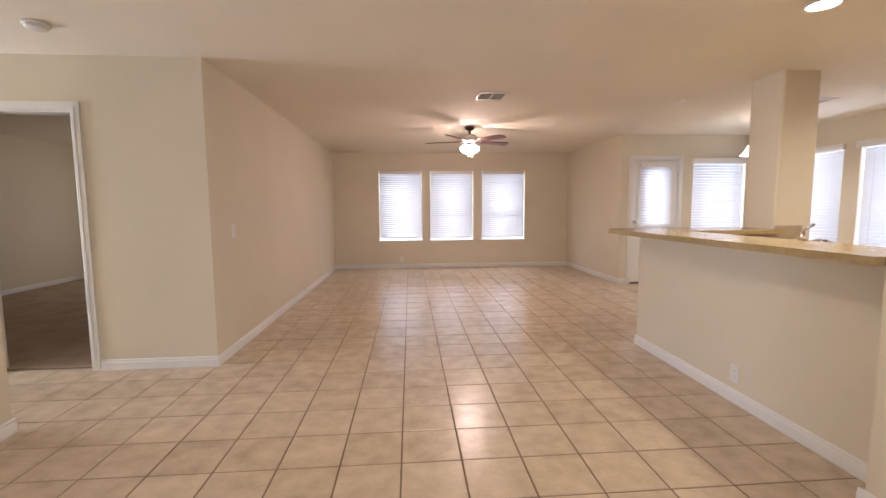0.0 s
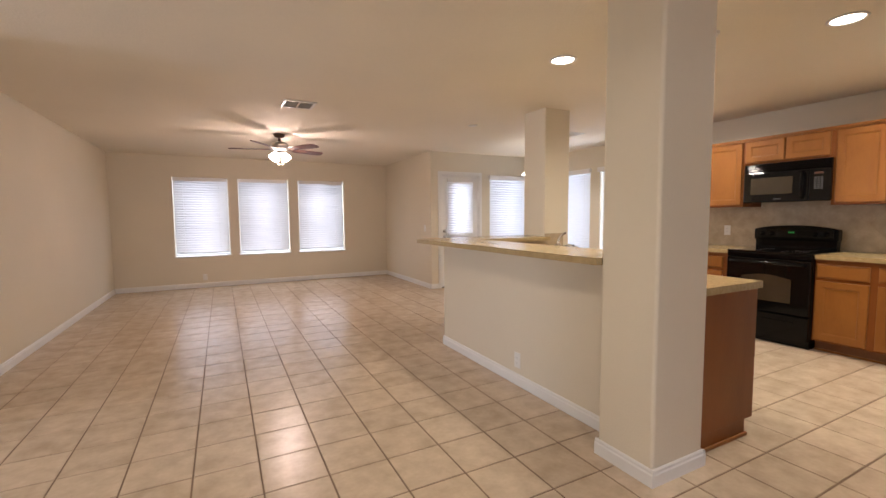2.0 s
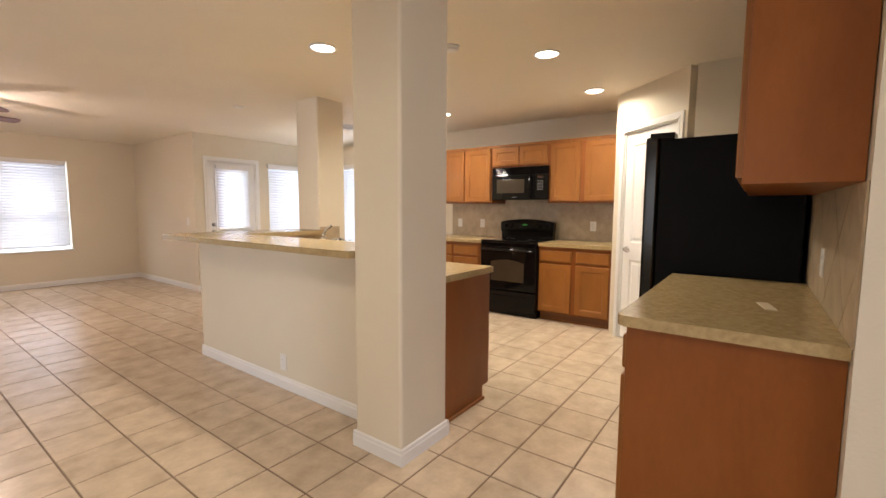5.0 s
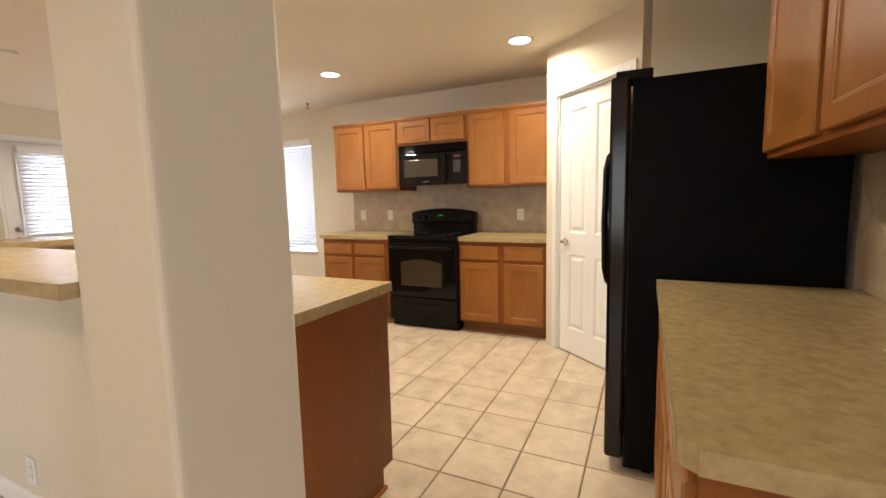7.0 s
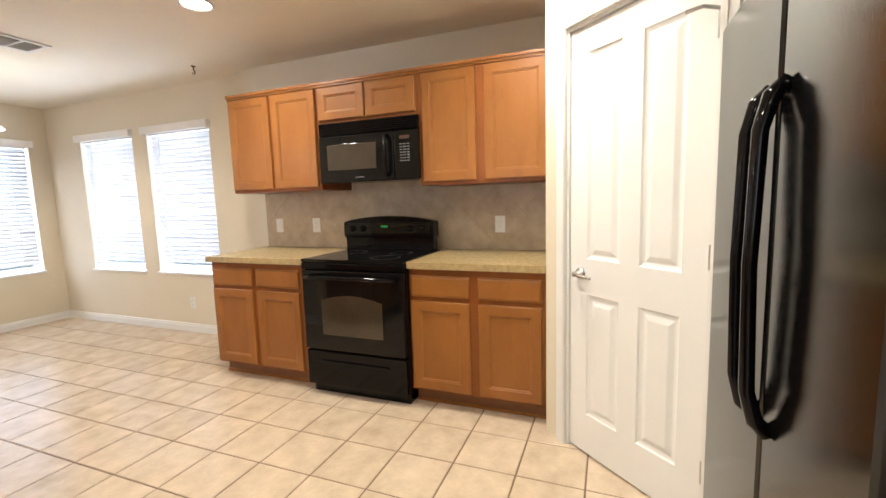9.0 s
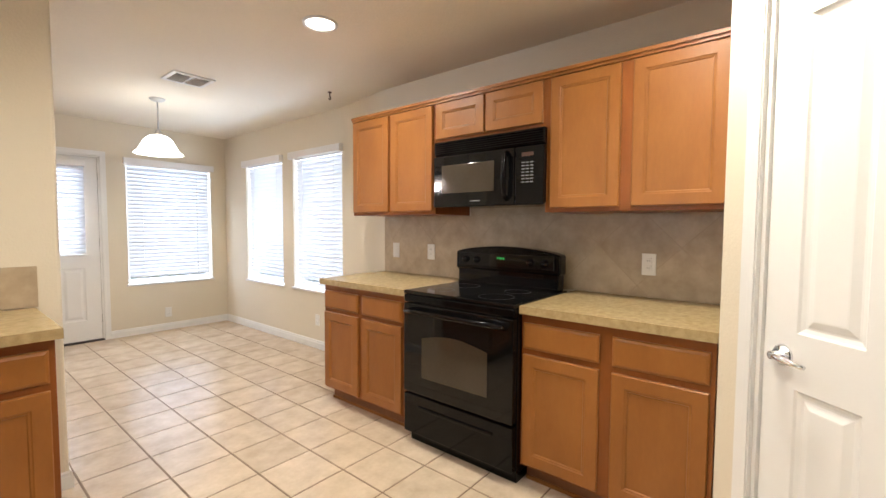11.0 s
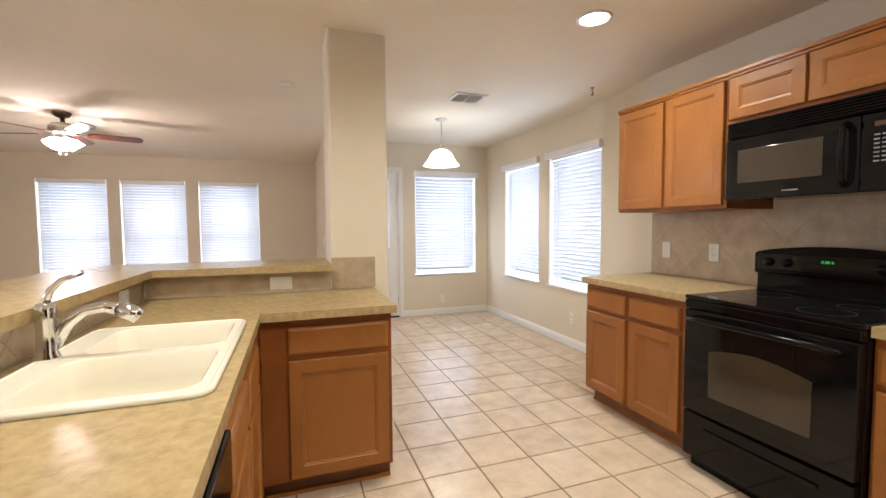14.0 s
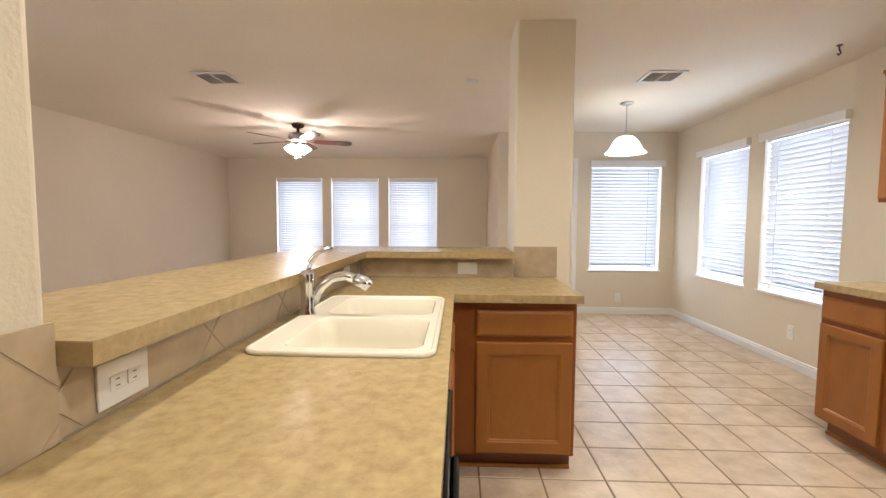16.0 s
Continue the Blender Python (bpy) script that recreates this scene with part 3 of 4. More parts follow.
# range wall: faces look towards -x; local x runs towards -y
def east(x, y):
    return pose(x, y, 0, 0, 0, -90)


KD = KIT_X - 0.003
base_cabinet(east(4.945, 3.49), 0.866, KD - 4.945, [(0.012, 0.385), (0.425, 0.80)], "honey maple base cabinet with two drawers and doors")
base_cabinet(east(4.945, 1.866), 0.816, KD - 4.945, [(0.015, 0.385), (0.44, 0.80)], "honey maple base cabinet beside the pantry wall")
UX = 5.215
wall_cabinet(east(UX, 3.49), 0.83, KD - UX, 1.372, 2.095, [(0.012, 0.40), (0.425, 0.812)], "honey maple wall cabinet with two recessed-panel doors")
wall_cabinet(east(UX, 2.66), 0.775, KD - UX, 1.825, 2.095, [(0.015, 0.38), (0.395, 0.758)], "short honey maple cabinet above the microwave")
wall_cabinet(east(UX, 1.885), 0.835, KD - UX, 1.372, 2.095, [(0.03, 0.385), (0.44, 0.82)], "honey maple wall cabinet beside the pantry wall")

# sink run and peninsula: sink run faces +x, peninsula faces -y
SX = 2.785
base_cabinet(pose(SX, 1.92, 0, 0, 0, 90), 1.06, 0.585, [(0.02, 0.40), (0.43, 0.81)], "honey maple sink base cabinet with two doors", body_top=0.70)
end = thing("end_panel", (2.5, 1.29, 0), "dark honey wood end panel of the sink run", "cabinet panel")
part("panel", boxes((2.214, SX, 1.28, 1.30, 0.10, 0.87), bev=0.002), WOODP, end)
part("foot", boxes((2.214, SX - 0.07, 1.285, 1.30, 0.002, 0.10)), WOODP, end)
part("base_strip", boxes((2.214, SX - 0.06, 1.272, 1.284, 0.002, 0.022), bev=0.003), WOOD, end)
base_cabinet(pose(2.787, 2.98, 0), 0.598, 0.555, [(0.118, 0.578)], "honey maple peninsula cabinet with drawer and door", top=0.868)

dw = thing("dishwasher", (2.5, 1.61, 0), "black built-in dishwasher under the sink counter", "dishwasher")
part("body", boxes((2.22, 2.765, 1.305, 1.915, 0.10, 0.866)), BLACK, dw)
part("door", boxes((2.765, 2.80, 1.31, 1.91, 0.11, 0.73), bev=0.006), BLACK, dw)
part("control_panel", boxes((2.765, 2.806, 1.31, 1.91, 0.735, 0.865), bev=0.006), BLACK, dw)
part("handle", boxes((2.806, 2.822, 1.43, 1.79, 0.75, 0.772), bev=0.005), BLACK, dw)

# fridge side counter: faces +y
base_cabinet(pose(3.20, 0.205, 0, 0, 0, 180), 1.27, 0.603, [(0.02, 0.42), (0.45, 0.85), (0.88, 1.25)], "honey maple base cabinet beside the refrigerator")
wall_cabinet(pose(3.235, -0.115, 0, 0, 0, 180), 1.305, 0.282, 1.375, 2.32, [(0.02, 0.555), (0.60, 1.285)], "tall honey maple wall cabinet beside the refrigerator", crown=False)

# ---- worktops ----
def worktop(name, outline, z0, z1, label, holes=(), bands=()):
    """A laminate top; bands: which sides of the outline carry a glued edge strip."""
    cx, cy = sum(p[0] for p in outline) / len(outline), sum(p[1] for p in outline) / len(outline)
    top = thing(name, (cx, cy, z0), label, "countertop")
    part("surface", prism(outline, z0, z1, holes), COUNTER, top)
    for i in bands:
        p, q = Vector((*outline[i], 0)), Vector((*outline[(i + 1) % len(outline)], 0))
        d = (q - p).normalized()
        n = Vector((d.y, -d.x, 0))
        if (p + n - Vector((cx, cy, 0))).length < (p - n - Vector((cx, cy, 0))).length:
            n = -n
        m = Matrix(((d.x, n.x, 0, p.x), (d.y, n.y, 0, p.y), (0, 0, 1, 0), (0, 0, 0, 1)))
        part("edge_strip", turned(boxes((0, (q - p).length, 0.0003, 0.0022, z0 - 0.001, z1 - 0.0015)), m), COUNTER, top)
    return top


SINK = (2.262, 2.757, 1.985, 2.785)
hole = [(2.30, 2.015), (2.735, 2.015), (2.735, 2.76), (2.30, 2.76)]
worktop("countertop", [(2.203, 1.262), (2.797, 1.262), (2.797, 2.925), (3.40, 2.925), (3.40, 3.537), (2.203, 3.537)], 0.871, 0.91, "tan mottled laminate countertop round the sink", [hole], (0, 1, 3))
worktop("countertop", [(4.915, 2.622), (4.915, 3.515), (KD, 3.55), (KD, 2.622)], 0.871, 0.91, "tan mottled laminate countertop beside the range", (), (0, 1))
worktop("countertop", [(4.915, 1.043), (4.915, 1.864), (KD, 1.864), (KD, 1.043)], 0.871, 0.91, "tan mottled laminate countertop by the pantry", (), (0,))
worktop("countertop", [(1.90, -0.397), (3.205, -0.397), (3.205, 0.235), (1.93, 0.235), (1.912, 0.228), (1.90, 0.21)], 0.871, 0.91, "tan mottled laminate countertop beside the refrigerator", (), (2, 5))
worktop("bar_top", [(1.78, 1.553), (2.262, 1.553), (2.262, 3.455), (3.146, 3.455), (3.146, 3.95), (1.86, 3.95), (1.78, 3.87)], 1.032, 1.07, "raised tan laminate bar top along the half wall", (), (0, 1, 6))


# ---- tiled splashbacks: square tiles laid on the diagonal ----
def clipped(cx, cz, side, x0, x1, z0, z1):
    """A diagonal square cut to the rectangle, as a polygon."""
    r = side / math.sqrt(2)
    poly = [(cx - r, cz), (cx, cz - r), (cx + r, cz), (cx, cz + r)]
    for ax, lim, sign in ((0, x0, 1), (0, x1, -1), (1, z0, 1), (1, z1, -1)):
        out = []
        for i, p in enumerate(poly):
            q = poly[(i + 1) % len(poly)]
            ip, iq = (p[ax] - lim) * sign >= 0, (q[ax] - lim) * sign >= 0
            if ip:
                out.append(p)
            if ip != iq:
                s = (lim - p[ax]) / (q[ax] - p[ax])
                out.append((p[0] + s * (q[0] - p[0]), p[1] + s * (q[1] - p[1])))
        poly = out
        if len(poly) < 3:
            return []
    return poly


def splashback(m, w, z0, z1, label, phase=0.1, origin=None):
    """m: local x along the wall, y into it, origin on the wall face."""
    sp = thing("splashback", m @ Vector((w / 2, -0.003, z0)), label, "backsplash", "kitchen splashbacks", "structure")
    part("grout_bed", turned(boxes((0, w, -0.006, -0.001, z0, z1)), m), SGROUT, sp)
    step = 0.305 * math.sqrt(2)
    for row in range(-1, 6):
        for col in range(-2, int(w / step) + 3):
            cx = phase + col * step + (step / 2 if row % 2 else 0)
            cz = (z0 if origin is None else origin) + 0.06 + row * step / 2
            poly = clipped(cx, cz, 0.300, 0.002, w - 0.002, z0 + 0.002, z1 - 0.002)
            if len(poly) < 3:
                continue
            area = abs(sum(p[0] * q[1] - q[0] * p[1] for p, q in zip(poly, poly[1:] + poly[:1]))) / 2
            if area < 1e-4:
                continue
            bm = bmesh.new()
            f = bm.faces.new([bm.verts.new((x, -0.006, z)) for x, z in poly])
            up = bmesh.ops.extrude_face_region(bm, geom=[f])
            bmesh.ops.translate(bm, verts=[v for v in up["geom"] if isinstance(v, bmesh.types.BMVert)], vec=(0, -0.0015, 0))
            part("tile", turned(bm, m), SPLASH, sp)
    return sp


splashback(east(KIT_X, 3.55), 2.507, 0.911, 1.371, "tan stone-look tiles laid diagonally over the range counter")
splashback(east(KIT_X, 2.65), 0.76, 1.3715, 1.45, "tan stone-look tiles behind the microwave", 0.1 - 0.9, 0.911)
splashback(pose(3.24, SOUTH, 0, 0, 0, 180), 1.36, 0.911, 1.374, "tan stone-look tiles laid diagonally behind the fridge counter")
splashback(pose(2.191, 1.552, 0, 0, 0, 90), 1.985, 0.911, 1.030, "tan stone-look tile strip behind the sink", 0.2)
splashback(pose(2.20, 1.258, 0, 0, 0, 90), 0.29, 0.911, 1.10, "tan stone-look tiles on the bar-end column")
splashback(pose(2.21, 3.5385, 0), 0.935, 0.911, 1.030, "tan stone-look tile strip under the peninsula bar", 0.25)
splashback(pose(3.152, 3.556, 0), 0.262, 0.911, 1.10, "tan stone-look tiles on the peninsula column", 0.15)

# ---- sink and faucet ----
sink = thing("kitchen_sink", (2.51, 2.385, 0.91), "ivory enamel double-bowl drop-in sink", "sink")
B1, B2 = (2.345, 2.725, 2.02, 2.375), (2.345, 2.725, 2.42, 2.745)
bm = prism(round_rect(*SINK, 0.04), 0.9105, 0.922, [round_rect(*B1, 0.05), round_rect(*B2, 0.05)])
part("rim", bm, SINKM, sink)
part("rolled_edge", tube(bmesh.new(), [(x, y, 0.916) for x, y in (lambda r: r + r[:2])(round_rect(SINK[0] + .004, SINK[1] - .004, SINK[2] + .004, SINK[3] - .004, 0.04))], 0.009, 8), SINKM, sink, "", True)
for b in (B1, B2):
    bm = bmesh.new()
    loops = []
    for inset, z in ((0, 0.922), (0.006, 0.915), (0.014, 0.85), (0.022, 0.78), (0.05, 0.752), (0.09, 0.748)):
        loops.append([bm.verts.new((x, y, z)) for x, y in round_rect(b[0] + inset, b[1] - inset, b[2] + inset, b[3] - inset, max(0.05 - inset * 0.1, 0.03))])
    for l0, l1 in zip(loops, loops[1:]):
        for i in range(len(l0)):
            j = (i + 1) % len(l0)
            bm.faces.new((l0[i], l0[j], l1[j], l1[i]))
    bm.faces.new(loops[-1])
    bowl = part("bowl", bm, SINKM, sink, "", True)
    part("drain", lathe(bmesh.new(), [(0.042, 0.002), (0.04, 0.005), (0.025, 0.003), (0.0, 0.001)], ((b[0] + b[1]) / 2, (b[2] + b[3]) / 2, 0.748), 18), CHROME, bowl, "steel basket drain", True)

fc = thing("faucet", (2.285, 2.40, 0.922), "chrome single-lever pull-out kitchen faucet", "faucet")
FX, FY = 2.288, 2.40
part("base", lathe(bmesh.new(), [(0.031, 0.922), (0.031, 0.93), (0.024, 0.945), (0.022, 1.02), (0.025, 1.03), (0.025, 1.065), (0.02, 1.08), (0.0, 1.084)], (FX, FY, 0), 20), CHROME, fc, "", True)
pts = [(FX + 0.01, FY + 0.01, 0.955), (FX + 0.045, FY + 0.012, 1.02), (FX + 0.085, FY + 0.014, 1.052), (FX + 0.13, FY + 0.015, 1.06), (FX + 0.165, FY + 0.016, 1.05)]
sp = part("spout", tube(bmesh.new(), pts, [0.017, 0.016, 0.015, 0.016, 0.018], 14), CHROME, fc, "", True)
part("spray_head", tube(bmesh.new(), [(FX + 0.165, FY + 0.016, 1.051), (FX + 0.20, FY + 0.017, 1.035), (FX + 0.215, FY + 0.017, 1.022)], [0.021, 0.023, 0.021], 14), CHROME, sp, "", True)
pts = [(FX, FY, 1.07), (FX + 0.012, FY + 0.004, 1.115), (FX + 0.035, FY + 0.008, 1.14), (FX + 0.085, FY + 0.012, 1.162)]
part("lever", tube(bmesh.new(), pts, [0.013, 0.010, 0.008, 0.009], 10), CHROME, fc, "", True)


# ---- range ----
def stove():
    y0, y1, xf = 1.870, 2.616, 4.885
    st = thing("kitchen_range", (5.1, 2.257, 0), "black freestanding electric range with glass cooktop", "range")
    part("body", boxes((xf + 0.03, KD - 0.05, y0, y1, 0.06, 0.895), bev=0.003), BLACK, st)
    part("foot_skirt", boxes((xf + 0.05, KD - 0.1, y0 + 0.01, y1 - 0.01, 0.002, 0.06)), BLACK, st)
    part("cooktop", boxes((xf - 0.005, KD - 0.11, y0 - 0.003, y1 + 0.003, 0.897, 0.918), bev=0.005), BLACKG, st, "black glass cooktop")
    part("front_rail", boxes((xf - 0.008, xf + 0.03, y0, y1, 0.85, 0.896), bev=0.008), BLACK, st)
    dr = part("oven_door", boxes((xf - 0.012, xf + 0.03, y0 + 0.004, y1 - 0.004, 0.32, 0.846), bev=0.006), BLACKG, st, "black glass oven door")
    # window with an arched head
    n = 14
    a, b, zb, zt = y0 + 0.15, y1 - 0.15, 0.425, 0.655
    outline = [(a, zb), (b, zb)] + [(b - (b - a) * i / n, zt + 0.035 * math.sin(math.pi * i / n)) for i in range(n + 1)]
    bm = bmesh.new()
    f = bm.faces.new([bm.verts.new((xf - 0.0125, y, z)) for y, z in outline])
    up = bmesh.ops.extrude_face_region(bm, geom=[f])
    bmesh.ops.translate(bm, verts=[v for v in up["geom"] if isinstance(v, bmesh.types.BMVert)], vec=(-0.003, 0, 0))
    part("oven_window", bm, OVENW, dr, "brown tinted oven window")
    pts = [(xf - 0.012, y1 - 0.05, 0.80), (xf - 0.048, y1 - 0.055, 0.806), (xf - 0.052, y1 - 0.12, 0.808), (xf - 0.052, y0 + 0.12, 0.808), (xf - 0.048, y0 + 0.055, 0.806), (xf - 0.012, y0 + 0.05, 0.80)]
    part("oven_handle", tube(bmesh.new(), pts, 0.014, 12), BLACK, dr, "", True)
    dw = part("drawer", boxes((xf - 0.008, xf + 0.03, y0 + 0.004, y1 - 0.004, 0.075, 0.308), bev=0.006), BLACK, st)
    part("drawer_grip", boxes((xf - 0.017, xf - 0.008, y0 + 0.12, y1 - 0.12, 0.232, 0.25), bev=0.004), BLACK, dw)
    # backguard with a bowed top
    bx = 5.385
    part("neck", boxes((bx + 0.012, bx + 0.09, y0 + 0.012, y1 - 0.012, 0.918, 1.02), bev=0.006), BLACK, st)
    part("vent_ledge", boxes((bx - 0.004, bx + 0.012, y0 + 0.02, y1 - 0.02, 0.919, 0.937), bev=0.004), BLACK, st)
    outline = [(y0, 1.012), (y1, 1.012)] + [(y1 - (y1 - y0) * i / n, 1.128 + 0.042 * math.sin(math.pi * i / n) ** 0.7) for i in range(n + 1)]
    bm = bmesh.new()
    f = bm.faces.new([bm.verts.new((bx, y, z)) for y, z in outline])
    up = bmesh.ops.extrude_face_region(bm, geom=[f])
    bmesh.ops.translate(bm, verts=[v for v in up["geom"] if isinstance(v, bmesh.types.BMVert)], vec=(0.09, 0, 0))
    bmesh.ops.bevel(bm, geom=list(bm.edges), offset=0.012, segments=3, affect="EDGES", profile=0.5)
    bg = part("backguard", bm, BLACK, st)
    part("control_panel", boxes((bx - 0.012, bx, y0 + 0.03, y1 - 0.03, 1.035, 1.125), bev=0.005), BLACKG, bg)
    for y in (y0 + 0.09, y0 + 0.18, y1 - 0.18, y1 - 0.09):
        k = lathe(bmesh.new(), [(0.022, 0), (0.022, 0.008), (0.017, 0.012), (0.015, 0.026), (0.0, 0.028)], (0, 0, 0), 16)
        part("knob", turned(k, Matrix.Translation((bx - 0.012, y, 1.08)) @ pose(0, 0, 0, 0, -90, 0)), BLACK, bg, "", True)
    part("clock_display", boxes((bx - 0.0135, bx - 0.012, 2.215, 2.30, 1.083, 1.108)), BLACKG, bg)
    for y in (2.236, 2.252, 2.262, 2.278):
        part("digit", boxes((bx - 0.0145, bx - 0.0135, y - 0.005, y + 0.005, 1.089, 1.102)), DIGIT, bg, "green lit clock digit")
    # printed element rings
    for cx, cy, r in ((5.03, 2.07, 0.095), (5.03, 2.45, 0.075), (5.26, 2.07, 0.075), (5.26, 2.45, 0.095)):
        bm = bmesh.new()
        ring = [(r + d) for d in (-0.0015, 0.0015)]
        vs = [[bm.verts.new((cx + q * math.cos(2 * math.pi * i / 36), cy + q * math.sin(2 * math.pi * i / 36), 0.9184)) for i in range(36)] for q in ring]
        for i in range(36):
            bm.faces.new((vs[0][i], vs[0][(i + 1) % 36], vs[1][(i + 1) % 36], vs[1][i]))
        part("element_ring", bm, RINGM, st, "printed burner ring")


stove()


def microwave():
    y0, y1, xf, z0, z1 = 1.868, 2.626, 5.155, 1.412, 1.818
    mw = thing("microwave_oven", (5.3, 2.27, z0), "black over-the-range microwave under the short cabinet", "microwave")
    part("body", boxes((xf + 0.03, 5.19, y0, y1, z0 + 0.01, z1), (5.19, KD - 0.012, 1.89, 2.626, z0 + 0.01, z1), bev=0.004), BLACK, mw)
    part("vent_hood", boxes((xf + 0.008, xf + 0.03, y0, y1, z1 - 0.085, z1), bev=0.004), BLACK, mw)
    for i in range(6):
        z = z1 - 0.078 + i * 0.0125
        part("vent_slat", boxes((xf - 0.002, xf + 0.010, y0 + 0.015, y1 - 0.015, z, z + 0.006), bev=0.002), BLACK, mw)
    yc = y0 + 0.175
    dr = part("door", boxes((xf, xf + 0.03, yc, y1, z0, z1 - 0.09), bev=0.008), BLACKG, mw, "black glass door")
    part("door_window", boxes((xf - 0.003, xf - 0.0005, yc + 0.13, y1 - 0.07, z0 + 0.085, z1 - 0.15), bev=0.001), OVENW, dr, "dark mesh window")
    pts = [(xf, yc + 0.045, z1 - 0.115), (xf - 0.035, yc + 0.045, z1 - 0.135), (xf - 0.042, yc + 0.045, (z0 + z1) / 2 - 0.03), (xf - 0.035, yc + 0.045, z0 + 0.055), (xf, yc + 0.045, z0 + 0.035)]
    part("handle", tube(bmesh.new(), pts, 0.013, 10), BLACK, dr, "", True)
    cp = part("control_panel", boxes((xf, xf + 0.03, y0, yc - 0.002, z0, z1 - 0.09), bev=0.008), BLACKG, mw)
    part("display", boxes((xf - 0.002, xf, y0 + 0.06, y0 + 0.13, z1 - 0.145, z1 - 0.125)), AMBER, cp, "amber display")
    for r in range(7):
        for c in range(3):
            y, z = y0 + 0.060 + c * 0.026, z1 - 0.175 - r * 0.0175
            part("button", boxes((xf - 0.0015, xf, y, y + 0.018, z - 0.006, z)), BUTTON, cp)
    part("badge", boxes((xf - 0.001, xf, 2.27, 2.34, z0 + 0.03, z0 + 0.036)), BUTTON, dr, "small pale badge")


microwave()


def fridge():
    x0, x1, yf, zt = 3.25, 4.155, 0.432, 1.748
    fr = thing("refrigerator", ((x0 + x1) / 2, 0.02, 0), "black textured side-by-side refrigerator in its alcove", "refrigerator")
    part("cabinet_body", boxes((x0, x1, -0.37, yf - 0.085, 0.03, zt - 0.02), bev=0.006), BLACKS, fr)
    part("kick_grille", boxes((x0 + 0.02, x1 - 0.02, yf - 0.14, yf - 0.08, 0.015, 0.085), bev=0.004), BLACK, fr)
    for x in (x0 + 0.06, x1 - 0.06):
        part("foot", boxes((x - 0.02, x + 0.02, yf - 0.2, yf - 0.16, 0.0, 0.03)), BLACK, fr)
    xm = x0 + 0.40
    for a, b, hx in ((x0, xm - 0.003, xm - 0.045), (xm + 0.003, x1, xm + 0.045)):
        d = part("door", boxes((a, b, yf - 0.078, yf, 0.06, zt), bev=0.014), BLACKT, fr)
        pts = [(hx, yf, 1.475), (hx, yf + 0.025, 1.45), (hx, yf + 0.04, 1.39), (hx, yf + 0.046, 1.13), (hx, yf + 0.04, 0.88), (hx, yf + 0.025, 0.82), (hx, yf, 0.795)]
        part("door_handle", tube(bmesh.new(), pts, [0.016, 0.016, 0.014, 0.013, 0.014, 0.016, 0.016], 12), BLACK, d, "black bowed handle", True)
    for a in (x0 + 0.01, x1 - 0.13):
        part("hinge_cover", boxes((a, a + 0.12, yf - 0.16, yf - 0.02, zt - 0.019, zt + 0.022), bev=0.006), BLACK, fr)


fridge()


# ---- ceiling fixtures ----
def recessed_light(x, y, watts=CAN_W):
    c = thing("recessed_light", (x, y, H), "round white recessed ceiling light, lit", "ceiling light", "recessed ceiling lights")
    part("trim_ring", lathe(bmesh.new(), [(0.098, 0.0), (0.098, -0.006), (0.085, -0.010), (0.078, -0.004), (0.078, 0.0)], (x, y, H), 32), TRIM, c, "", True)
    part("lens", lathe(bmesh.new(), [(0.077, -0.001), (0.077, -0.003), (0.0, -0.0035)], (x, y, H), 32), GLOWCAN, c, "glowing frosted lens")
    area_lamp("can_lamp", Matrix.Translation((x, y, H - 0.012)), 0.15, 0.15, watts, WARM, "DISK")


recessed_light(0.2, 1.1, 13.0)
for p in ((2.335, 2.42), (3.38, 1.165), (4.575, 1.178), (4.562, 2.97)):
    recessed_light(*p)


